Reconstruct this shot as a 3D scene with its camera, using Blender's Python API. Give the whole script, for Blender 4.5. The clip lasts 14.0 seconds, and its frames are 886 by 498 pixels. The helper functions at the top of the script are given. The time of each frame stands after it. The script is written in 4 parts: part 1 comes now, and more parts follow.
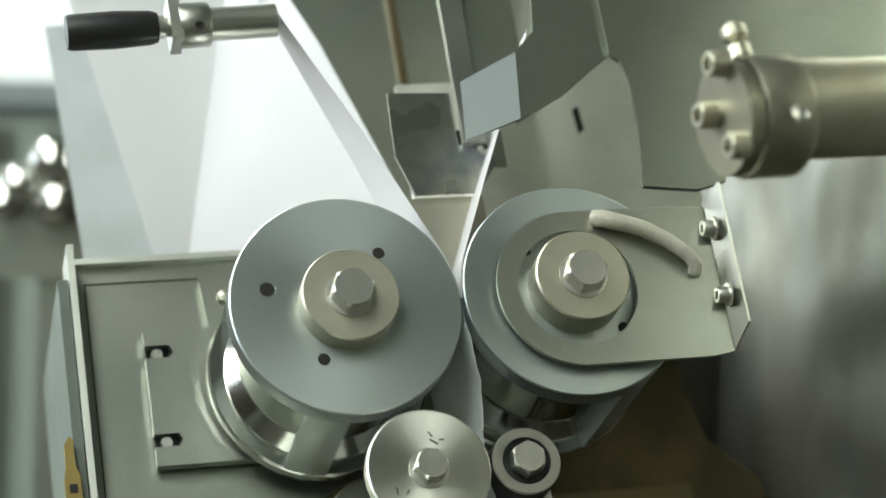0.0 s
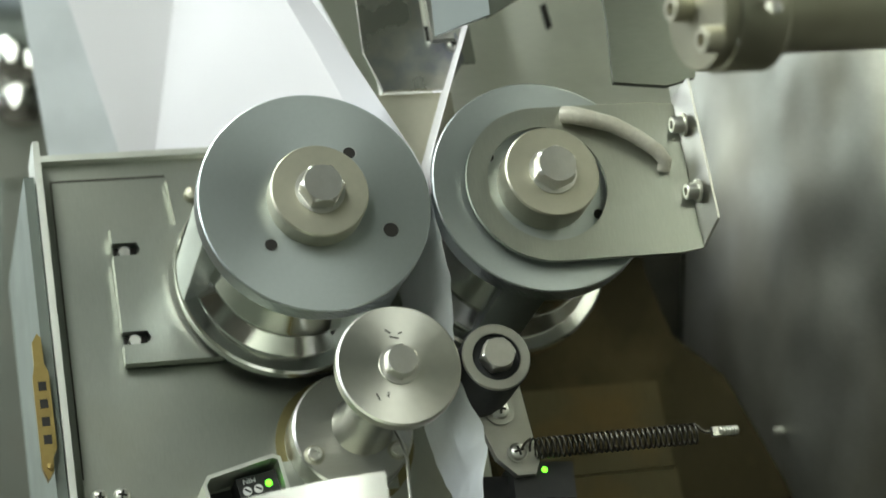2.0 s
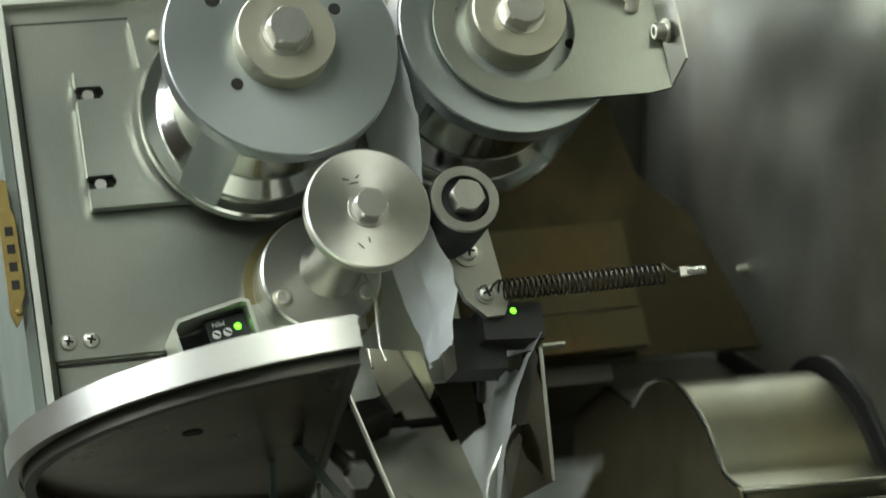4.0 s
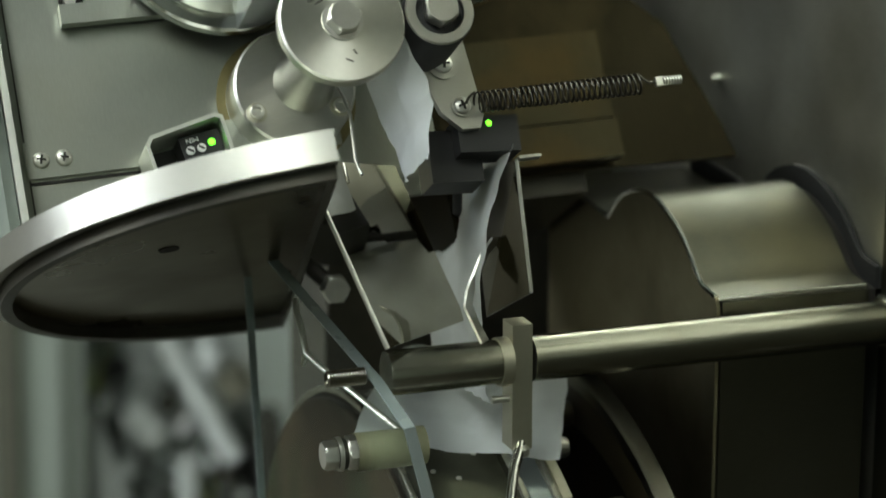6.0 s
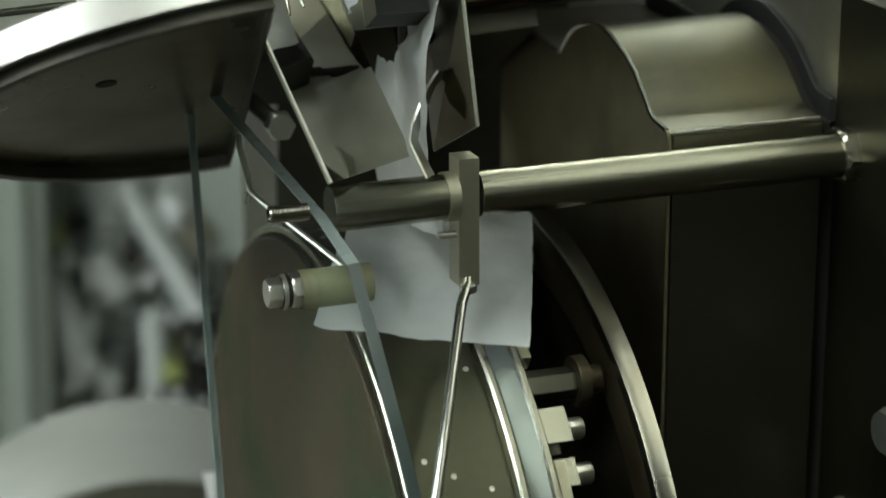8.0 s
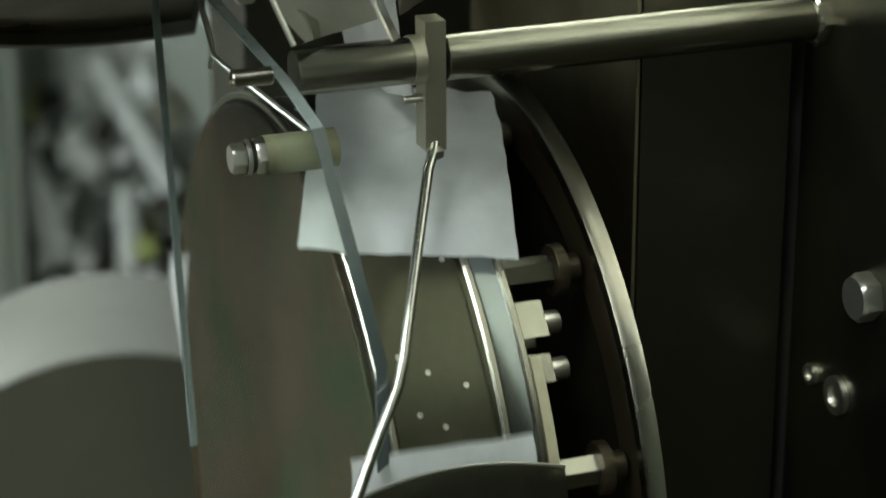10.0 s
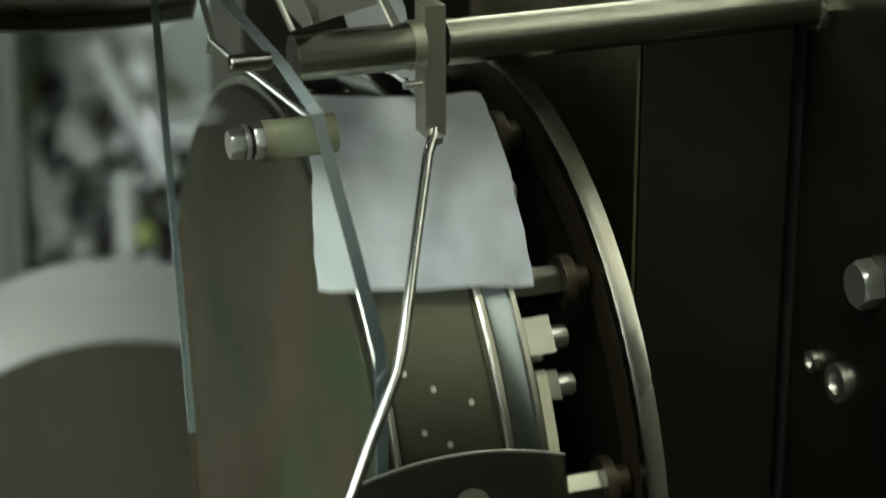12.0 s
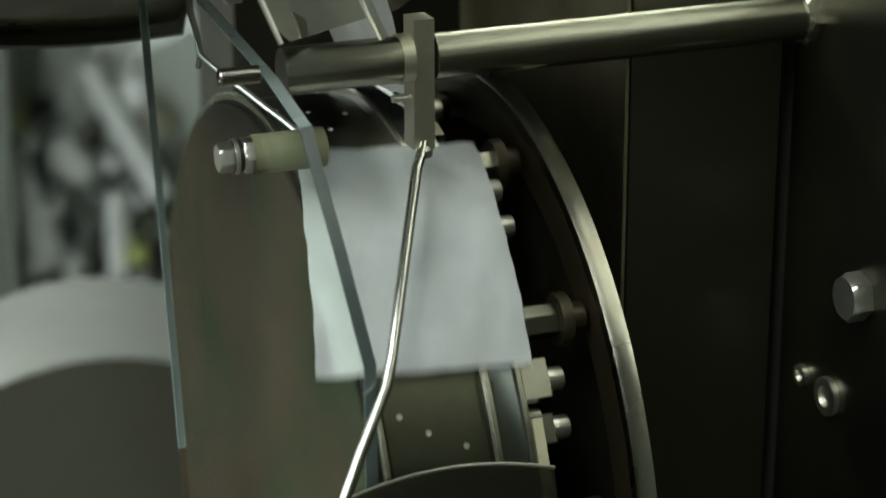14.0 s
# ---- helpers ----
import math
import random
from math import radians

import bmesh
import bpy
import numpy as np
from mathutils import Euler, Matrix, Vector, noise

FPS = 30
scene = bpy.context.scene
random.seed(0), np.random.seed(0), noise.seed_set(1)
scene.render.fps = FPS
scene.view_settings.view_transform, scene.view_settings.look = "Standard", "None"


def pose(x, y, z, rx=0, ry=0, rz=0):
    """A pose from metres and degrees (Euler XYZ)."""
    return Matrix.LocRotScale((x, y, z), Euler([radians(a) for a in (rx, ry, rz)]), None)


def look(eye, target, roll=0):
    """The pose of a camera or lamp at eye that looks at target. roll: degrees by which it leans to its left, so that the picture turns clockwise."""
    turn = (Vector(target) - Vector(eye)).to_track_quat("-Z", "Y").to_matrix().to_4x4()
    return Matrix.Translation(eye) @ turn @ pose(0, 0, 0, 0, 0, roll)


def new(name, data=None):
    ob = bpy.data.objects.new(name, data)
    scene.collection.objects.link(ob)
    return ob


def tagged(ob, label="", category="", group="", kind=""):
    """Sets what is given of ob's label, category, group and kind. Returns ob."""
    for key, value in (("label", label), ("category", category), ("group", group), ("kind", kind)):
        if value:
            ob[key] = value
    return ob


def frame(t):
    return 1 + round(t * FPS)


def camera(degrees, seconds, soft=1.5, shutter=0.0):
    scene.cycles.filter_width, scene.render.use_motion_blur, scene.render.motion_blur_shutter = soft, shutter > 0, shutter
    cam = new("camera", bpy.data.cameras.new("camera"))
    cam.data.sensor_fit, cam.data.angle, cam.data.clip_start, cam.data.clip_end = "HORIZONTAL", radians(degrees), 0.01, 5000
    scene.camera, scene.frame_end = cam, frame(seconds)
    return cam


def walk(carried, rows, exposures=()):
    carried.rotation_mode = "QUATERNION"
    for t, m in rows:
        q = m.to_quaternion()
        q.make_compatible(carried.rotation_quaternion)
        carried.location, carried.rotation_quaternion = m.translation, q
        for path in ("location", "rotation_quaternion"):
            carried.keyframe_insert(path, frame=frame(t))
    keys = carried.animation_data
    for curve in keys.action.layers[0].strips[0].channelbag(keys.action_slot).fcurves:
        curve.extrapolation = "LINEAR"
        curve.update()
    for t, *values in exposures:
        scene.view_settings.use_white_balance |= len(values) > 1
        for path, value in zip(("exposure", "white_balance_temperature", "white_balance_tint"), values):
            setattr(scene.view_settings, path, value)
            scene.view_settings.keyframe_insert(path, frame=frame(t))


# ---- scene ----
cam = camera(22.0, 14.0, soft=1.6, shutter=0.4)
PATH = [
    (0.0, 0.0034, -0.0049, 1.257, 87.497, -1.852, 1.361),
    (0.5, 0.0019, -0.0058, 1.2486, 87.679, -1.999, 1.204),
    (1.0, 0.0013, -0.0057, 1.2496, 87.217, -1.969, 1.042),
    (1.5, -0.0041, -0.0061, 1.2515, 86.405, -1.918, 0.488),
    (2.0, -0.0021, -0.0023, 1.2529, 85.152, -1.859, 0.256),
    (2.5, 0.0001, -0.0004, 1.2502, 84.497, -1.792, 0.173),
    (3.0, -0.0027, 0.0003, 1.251, 83.441, -1.771, -0.224),
    (5.5, -0.0186, 0.0003, 1.2585, 77.522, -1.22, -1.998),
    (6.0, -0.0162, 0.0053, 1.2548, 76.349, -1.151, -2.145),
    (6.5, -0.0145, 0.0085, 1.251, 75.476, -1.131, -2.309),
    (7.0, -0.0085, 0.0139, 1.2467, 74.496, -1.034, -2.367),
    (7.5, -0.0075, 0.0172, 1.2448, 73.669, -0.987, -2.688),
    (8.0, -0.0027, 0.0199, 1.2394, 72.868, -0.928, -2.846),
    (8.5, -0.0018, 0.0224, 1.2391, 71.949, -0.884, -3.211),
    (9.0, 0.0014, 0.0248, 1.2328, 71.165, -0.907, -3.431),
    (11.5, 0.0039, 0.0335, 1.2279, 69.032, -0.94, -3.295),
    (12.0, 0.0035, 0.0339, 1.2271, 69.579, -1.009, -3.376),
    (12.5, 0.0037, 0.0328, 1.2268, 69.929, -0.951, -3.449),
    (13.0, 0.0032, 0.0331, 1.2277, 69.963, -0.984, -3.601),
    (13.5, 0.0029, 0.0338, 1.2259, 70.079, -0.979, -3.731),
    (14.0, 0.0053, 0.032, 1.2236, 70.159, -0.934, -3.573),
]

walk(cam, [(t, pose(x, y, z, rx, ry, rz)) for t, x, y, z, rx, ry, rz in PATH],
     exposures=[(0.0, 0.0), (14.0, 0.0)])
cam.data.dof.use_dof = True
cam.data.dof.focus_distance = 0.96
cam.data.dof.aperture_fstop = 6.7

# ---- light: a factory hall with rows of unseen, added ceiling lamps ----
world = bpy.data.worlds.new("hall_air")
scene.world = world
world.use_nodes = True
world.node_tree.nodes["Background"].inputs[0].default_value = (0.76, 0.86, 0.78, 1)
world.node_tree.nodes["Background"].inputs[1].default_value = 0.10


def area(name, eye, target, sx, sy, watts, colour):
    lamp = bpy.data.lights.new(name, "AREA")
    lamp.shape, lamp.size, lamp.size_y, lamp.energy, lamp.color = "RECTANGLE", sx, sy, watts, colour
    ob = new(name, lamp)
    ob.matrix_world = look(eye, target)
    return ob


area("unseen_ceiling_light", (-1.7, 0.1, 3.1), (-1.7, 0.1, 0), 0.5, 2.4, 32, (0.92, 1.0, 0.94))
area("unseen_ceiling_light", (-1.9, 3.0, 3.1), (-1.9, 3.0, 0), 0.5, 2.4, 180, (0.92, 1.0, 0.94))
area("unseen_ceiling_light", (-0.7, -0.9, 3.1), (-0.7, -0.9, 0), 0.5, 2.4, 32, (0.92, 1.0, 0.94))
# added light from the left; no window is built there
area("unseen_side_light", (-2.9, 0.8, 2.2), (0, 0.95, 1.25), 1.8, 1.4, 94, (0.885, 0.96, 1.0))

# ---- the two machine frames ----
# UNIT: the tilted feed unit (y runs along the roller axles into the machine); DRUM: the cutting drum (x runs along its axle)
UNIT = Matrix.Translation((-0.0579, 0.9526, 1.1905)) @ pose(0, 0, 0, 0, 0, 13.892) @ pose(0, 0, 0, -27.939, 0, 0) @ pose(0, 0, 0, 0, -4.784, 0)
DRUM = Matrix.Translation((0.0074, 0.9175, 0.9803)) @ pose(0, 0, 0, 0, 0, 17) @ pose(0, 0, 0, 0, -1.3, 0)


# ---- materials ----
def material(name, colour, rough=0.5, metal=0.0, spread=0.1, scale=400.0, bump=0.02, stretch=(1, 1, 1), rough_spread=0.12, aniso=0.0, stain=None, stain_amount=0.0, stain_scale=25.0, wave=0.0):
    m = bpy.data.materials.new(name)
    m.use_nodes = True
    nt = m.node_tree
    b = nt.nodes["Principled BSDF"]
    co = nt.nodes.new("ShaderNodeTexCoord")
    mp = nt.nodes.new("ShaderNodeMapping")
    mp.inputs["Scale"].default_value = stretch
    nt.links.new(co.outputs["Object"], mp.inputs[0])
    fine = nt.nodes.new("ShaderNodeTexNoise")
    fine.inputs["Scale"].default_value, fine.inputs["Detail"].default_value = scale, 6
    nt.links.new(mp.outputs[0], fine.inputs["Vector"])
    wide = nt.nodes.new("ShaderNodeTexNoise")
    wide.inputs["Scale"].default_value, wide.inputs["Detail"].default_value = stain_scale, 5
    nt.links.new(co.outputs["Object"], wide.inputs["Vector"])
    mul = nt.nodes.new("ShaderNodeMix")
    mul.data_type = "RGBA"
    mul.inputs[6].default_value = (*[c * (1 - spread) for c in colour], 1)
    mul.inputs[7].default_value = (*[min(1, c * (1 + spread)) for c in colour], 1)
    nt.links.new(fine.outputs[0], mul.inputs[0])
    st = nt.nodes.new("ShaderNodeMix")
    st.data_type = "RGBA"
    ramp = nt.nodes.new("ShaderNodeMapRange")
    ramp.inputs[1].default_value, ramp.inputs[2].default_value = 0.45, 0.75
    ramp.inputs[3].default_value, ramp.inputs[4].default_value = 0.0, stain_amount
    nt.links.new(wide.outputs[0], ramp.inputs[0])
    nt.links.new(ramp.outputs[0], st.inputs[0])
    nt.links.new(mul.outputs[2], st.inputs[6])
    st.inputs[7].default_value = (*(stain or [c * 0.6 for c in colour]), 1)
    nt.links.new(st.outputs[2], b.inputs["Base Color"])
    rr = nt.nodes.new("ShaderNodeMapRange")
    rr.inputs[3].default_value, rr.inputs[4].default_value = max(0.02, rough - rough_spread), min(1, rough + rough_spread)
    nt.links.new(wide.outputs[0], rr.inputs[0])
    nt.links.new(rr.outputs[0], b.inputs["Roughness"])
    b.inputs["Metallic"].default_value = metal
    if aniso:
        b.inputs["Anisotropic"].default_value = aniso
        tg = nt.nodes.new("ShaderNodeTangent")
        tg.direction_type, tg.axis = "RADIAL", "Y"
        nt.links.new(tg.outputs[0], b.inputs["Tangent"])
    bp = nt.nodes.new("ShaderNodeBump")
    bp.inputs["Strength"].default_value, bp.inputs["Distance"].default_value = bump, 0.001
    nt.links.new(fine.outputs[0], bp.inputs["Height"])
    if wave:
        bw = nt.nodes.new("ShaderNodeBump")
        bw.inputs["Strength"].default_value, bw.inputs["Distance"].default_value = wave, 0.02
        slow = nt.nodes.new("ShaderNodeTexNoise")
        slow.inputs["Scale"].default_value, slow.inputs["Detail"].default_value = 8, 1.0
        sm = nt.nodes.new("ShaderNodeMapping")
        sm.inputs["Scale"].default_value = (1, 1.5, 1.25)
        nt.links.new(co.outputs["Object"], sm.inputs[0])
        nt.links.new(sm.outputs[0], slow.inputs["Vector"])
        nt.links.new(slow.outputs[0], bw.inputs["Height"])
        nt.links.new(bw.outputs[0], bp.inputs["Normal"])
    nt.links.new(bp.outputs[0], b.inputs["Normal"])
    return m


STEEL = material("brushed_steel", (0.52, 0.52, 0.475), 0.34, 1.0, 0.08, 300, 0.05, (1, 1, 8), stain=(0.42, 0.40, 0.30), stain_amount=0.35)
STEEL_H = material("brushed_steel_sheet", (0.435, 0.455, 0.40), 0.36, 1.0, 0.10, 260, 0.05, (8, 1, 1), stain=(0.30, 0.285, 0.20), stain_amount=0.45, stain_scale=14)
WALLST = material("stainless_wall", (0.64, 0.64, 0.57), 0.42, 1.0, 0.08, 120, 0.03, (1, 1, 4), stain=(0.26, 0.23, 0.14), stain_amount=0.65, stain_scale=9, wave=0.85)
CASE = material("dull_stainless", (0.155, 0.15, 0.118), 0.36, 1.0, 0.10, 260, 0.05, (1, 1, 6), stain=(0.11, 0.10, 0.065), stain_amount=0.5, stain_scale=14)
DRUMST = material("dull_drum_steel", (0.085, 0.088, 0.062), 0.33, 1.0, 0.12, 200, 0.05, stain=(0.13, 0.12, 0.08), stain_amount=0.5, stain_scale=18)
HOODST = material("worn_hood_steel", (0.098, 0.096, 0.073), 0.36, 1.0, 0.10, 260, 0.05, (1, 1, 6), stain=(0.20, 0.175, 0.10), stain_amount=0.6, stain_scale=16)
BARST = material("dull_bar_steel", (0.30, 0.295, 0.24), 0.25, 1.0, 0.08, 300, 0.02, (6, 1, 1), rough_spread=0.05, stain=(0.22, 0.20, 0.14), stain_amount=0.3, stain_scale=70)
# brown-green reflections in the guard, painted as a surface tone
MURK = material("guard_reflection_murk", (0.024, 0.0165, 0.007), 0.6, 0.0, 0.5, 60, 0.1, stain=(0.004, 0.016, 0.003), stain_amount=1.0, stain_scale=16)
MURK.node_tree.nodes["Principled BSDF"].inputs["Specular IOR Level"].default_value = 0.1
OLIVE = material("olive_end_face", (0.085, 0.085, 0.06), 0.6, 0.0, 0.1, 40, 0.02)
GREASE = material("old_grease", (0.20, 0.17, 0.07), 0.35, 0.3, 0.3, 90, 0.2)
GUIDEST = material("dark_polished_guide_steel", (0.30, 0.30, 0.25), 0.12, 1.0, 0.05, 90, 0.01, rough_spread=0.04, stain=(0.2, 0.19, 0.14), stain_amount=0.5)
RODST = material("bright_rod_steel", (0.42, 0.42, 0.38), 0.16, 1.0, 0.06, 300, 0.02, rough_spread=0.05)
RIMST = material("machined_ring_steel", (0.15, 0.146, 0.112), 0.3, 1.0, 0.08, 200, 0.03, stain=(0.12, 0.10, 0.06), stain_amount=0.5, stain_scale=30)
CREAM = material("cream_gasket", (0.42, 0.40, 0.27), 0.45, 0.0, 0.08, 200, 0.05, stain=(0.28, 0.26, 0.15), stain_amount=0.4, stain_scale=60)
# polished band; the bluish light it reflects is put into the colour
BANDST = material("polished_bluish_band", (0.22, 0.25, 0.25), 0.22, 1.0, 0.06, 200, 0.02, rough_spread=0.06)
# chute steel again, with the dark it reflects put into the colour
REARST = material("dark_reflection_steel", (0.17, 0.155, 0.11), 0.10, 1.0, 0.05, 90, 0.01, rough_spread=0.04, stain=(0.10, 0.085, 0.05), stain_amount=0.5)
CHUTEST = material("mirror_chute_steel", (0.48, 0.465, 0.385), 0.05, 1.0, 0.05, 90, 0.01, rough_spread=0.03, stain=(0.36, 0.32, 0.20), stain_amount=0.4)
RUST = material("brown_edge", (0.13, 0.10, 0.05), 0.5, 0.6, 0.2, 200, 0.1)
# shaded and lit copies of one acrylic edge
EDGE = material("shaded_acrylic_edge", (0.085, 0.108, 0.108), 0.12, 0.0, 0.06, 200, 0.05)
EDGELIT = material("lit_acrylic_edge", (0.27, 0.32, 0.315), 0.25, 0.0, 0.06, 200, 0.05)
POLISH = material("polished_steel", (0.66, 0.66, 0.62), 0.14, 1.0, 0.05, 200, 0.01, rough_spread=0.06)
ALU = material("anodised_aluminium", (0.46, 0.50, 0.485), 0.42, 1.0, 0.05, 500, 0.03, rough_spread=0.08, aniso=0.35, stain=(0.42, 0.45, 0.44), stain_amount=0.4)
TURNED = material("turned_steel", (0.70, 0.69, 0.62), 0.40, 1.0, 0.06, 300, 0.03, aniso=0.7, stain=(0.42, 0.40, 0.30), stain_amount=0.3)
KNURL = material("knurled_aluminium", (0.52, 0.55, 0.56), 0.35, 1.0, 0.1, 900, 0.2)
NICKEL = material("nickel_collar", (0.50, 0.485, 0.385), 0.46, 1.0, 0.06, 300, 0.04, stain=(0.38, 0.355, 0.26), stain_amount=0.4, stain_scale=40)
BOLT = material("zinc_bolt", (0.70, 0.69, 0.64), 0.34, 1.0, 0.06, 900, 0.03, stain=(0.45, 0.43, 0.35), stain_amount=0.35, stain_scale=60, rough_spread=0.06)
SPRINGST = material("blued_spring_wire", (0.06, 0.057, 0.05), 0.3, 1.0, 0.15, 300, 0.03)
DARK = material("dark_steel", (0.075, 0.072, 0.06), 0.45, 0.8, 0.2, 150, 0.05, stain=(0.12, 0.11, 0.08), stain_amount=0.5)
BLACK = material("black_plastic", (0.018, 0.018, 0.018), 0.45, 0.0, 0.2, 300, 0.05)
RUBBER = material("black_rubber", (0.02, 0.02, 0.02), 0.6, 0.0, 0.2, 300, 0.05)
HOLE = material("hole_depth", (0.015, 0.013, 0.01), 0.8, 0.0)
PAPER = material("white_paper", (0.90, 0.885, 0.895), 0.75, 0.0, 0.02, 900, 0.06)
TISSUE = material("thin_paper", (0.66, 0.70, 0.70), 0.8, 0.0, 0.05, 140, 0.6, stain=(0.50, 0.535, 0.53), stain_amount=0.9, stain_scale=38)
BRASS = material("brass", (0.36, 0.27, 0.10), 0.4, 1.0, 0.2, 200, 0.1, stain=(0.2, 0.13, 0.05), stain_amount=0.7, stain_scale=60)
LEVER = material("cast_lever", (0.50, 0.48, 0.40), 0.55, 0.2, 0.2, 500, 0.3, stain=(0.33, 0.30, 0.2), stain_amount=0.5, stain_scale=80)
PAINT = material("hall_paint", (0.24, 0.27, 0.23), 0.6, 0.0, 0.05, 30, 0.02)
MATT = material("matt_black_casting", (0.022, 0.02, 0.014), 0.85, 0.0, 0.3, 60, 0.1, stain=(0.05, 0.042, 0.024), stain_amount=0.7, stain_scale=16)
RINGFACE = material("oiled_ring_face", (0.045, 0.036, 0.020), 0.4, 0.6, 0.2, 60, 0.05, stain=(0.09, 0.07, 0.035), stain_amount=0.5, stain_scale=20)
MATT.node_tree.nodes["Principled BSDF"].inputs["Specular IOR Level"].default_value = 0.08
ROLLM = material("grey_roll_wrap", (0.11, 0.115, 0.10), 0.6, 0.0, 0.06, 30, 0.02)
RECESS = material("shaded_brown_steel", (0.026, 0.022, 0.013), 0.42, 1.0, 0.15, 120, 0.06, (4, 1, 1), stain=(0.07, 0.055, 0.03), stain_amount=0.8, stain_scale=22)
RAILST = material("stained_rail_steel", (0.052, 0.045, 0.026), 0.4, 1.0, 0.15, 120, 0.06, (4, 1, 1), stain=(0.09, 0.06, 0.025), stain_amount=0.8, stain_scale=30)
SIDEST = material("lit_brown_side", (0.30, 0.27, 0.18), 0.40, 1.0, 0.12, 160, 0.05, stain=(0.13, 0.105, 0.055), stain_amount=0.8, stain_scale=16)
WINGST = material("dull_bracket_steel", (0.25, 0.265, 0.225), 0.42, 1.0, 0.08, 200, 0.04, (1, 1, 5), stain=(0.20, 0.20, 0.16), stain_amount=0.5, stain_scale=20)
SHAFTST = material("ground_shaft_steel", (0.40, 0.39, 0.30), 0.40, 1.0, 0.06, 200, 0.02, stain=(0.24, 0.22, 0.15), stain_amount=0.4, stain_scale=25)
TINTST = material("heat_tinted_steel", (0.50, 0.495, 0.42), 0.30, 1.0, 0.08, 200, 0.03, stain=(0.15, 0.17, 0.26), stain_amount=0.9, stain_scale=45)
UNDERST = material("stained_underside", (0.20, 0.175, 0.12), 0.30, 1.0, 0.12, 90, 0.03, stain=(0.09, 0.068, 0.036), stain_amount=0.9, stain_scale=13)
SHEEN = material("lit_wall_tone", (0.84, 0.84, 0.77), 0.46, 1.0, 0.06, 160, 0.03, (1, 1, 5), stain=(0.5, 0.49, 0.42), stain_amount=0.4, stain_scale=18)
SIDEP = material("olive_grey_paint", (0.12, 0.14, 0.12), 0.45, 0.0, 0.06, 60, 0.02, stain=(0.07, 0.08, 0.06), stain_amount=0.4)
FOLDST = material("bright_fold_steel", (0.72, 0.73, 0.66), 0.45, 1.0, 0.06, 200, 0.03, stain=(0.5, 0.5, 0.42), stain_amount=0.4)
LIME = material("yellow_green_plastic", (0.36, 0.42, 0.14), 0.4)
SHADE = material("unseen_wall_dark", (0.05, 0.055, 0.045), 0.6, 0.0, 0.1, 30, 0.02)
UMBER = material("unseen_wall_umber", (0.085, 0.075, 0.055), 0.6, 0.0, 0.1, 30, 0.02)
COVER = material("blue_grey_tone", (0.22, 0.25, 0.25), 0.45, 0.0, 0.06, 60, 0.02)
TAN = material("tan_plastic", (0.18, 0.18, 0.105), 0.4, 0.0, 0.05, 60, 0.02)
PALE = material("pale_paint", (0.72, 0.76, 0.74), 0.5, 0.0, 0.04, 30, 0.02)
FLOORM = material("grey_floor_coating", (0.05, 0.047, 0.036), 0.75, 0.0, 0.1, 30, 0.02)
WHITE = material("printed_white", (0.8, 0.8, 0.8), 0.5)


def glowing(name, colour, strength):
    m = bpy.data.materials.new(name)
    m.use_nodes = True
    b = m.node_tree.nodes["Principled BSDF"]
    b.inputs["Base Color"].default_value = (*colour, 1)
    b.inputs["Emission Color"].default_value = (*colour, 1)
    b.inputs["Emission Strength"].default_value = strength
    return m


LED = glowing("green_led", (0.16, 1.0, 0.03), 3.0)
DAY = glowing("added_pane_glow", (0.86, 0.95, 1.0), 2.2)
TUBE = glowing("lamp_diffuser", (0.95, 1.0, 0.90), 4.0)

GLASS = bpy.data.materials.new("clear_acrylic")
GLASS.use_nodes = True
_b = GLASS.node_tree.nodes["Principled BSDF"]
_b.inputs["Base Color"].default_value = (0.93, 0.98, 0.94, 1)
_b.inputs["Transmission Weight"].default_value = 1.0
_b.inputs["Roughness"].default_value = 0.03
_b.inputs["IOR"].default_value = 1.10


for m in (PAPER, TISSUE):
    nt = m.node_tree
    tr = nt.nodes.new("ShaderNodeBsdfTranslucent")
    tr.inputs[0].default_value = (0.83, 0.825, 0.84, 1)
    mx = nt.nodes.new("ShaderNodeMixShader")
    mx.inputs[0].default_value = 0.42
    nt.links.new(nt.nodes["Principled BSDF"].outputs[0], mx.inputs[1])
    nt.links.new(tr.outputs[0], mx.inputs[2])
    nt.links.new(mx.outputs[0], nt.nodes["Material Output"].inputs[0])

nt = GLASS.node_tree
df = nt.nodes.new("ShaderNodeBsdfDiffuse")
df.inputs[0].default_value = (0.5, 0.52, 0.46, 1)
co = nt.nodes.new("ShaderNodeTexCoord")
dust, smear = nt.nodes.new("ShaderNodeTexNoise"), nt.nodes.new("ShaderNodeTexNoise")
dust.inputs["Scale"].default_value, smear.inputs["Scale"].default_value = 900, 16
nt.links.new(co.outputs["Object"], dust.inputs["Vector"])
nt.links.new(co.outputs["Object"], smear.inputs["Vector"])
grains = nt.nodes.new("ShaderNodeMapRange")
grains.inputs[1].default_value, grains.inputs[2].default_value, grains.inputs[3].default_value, grains.inputs[4].default_value = 0.66, 0.74, 0.0, 0.12
film_ = nt.nodes.new("ShaderNodeMapRange")
film_.inputs[1].default_value, film_.inputs[2].default_value, film_.inputs[3].default_value, film_.inputs[4].default_value = 0.35, 0.75, 0.0, 0.006
total = nt.nodes.new("ShaderNodeMath")
nt.links.new(dust.outputs[0], grains.inputs[0])
nt.links.new(smear.outputs[0], film_.inputs[0])
nt.links.new(grains.outputs[0], total.inputs[0])
nt.links.new(film_.outputs[0], total.inputs[1])
mx = nt.nodes.new("ShaderNodeMixShader")
nt.links.new(total.outputs[0], mx.inputs[0])
nt.links.new(_b.outputs[0], mx.inputs[1])
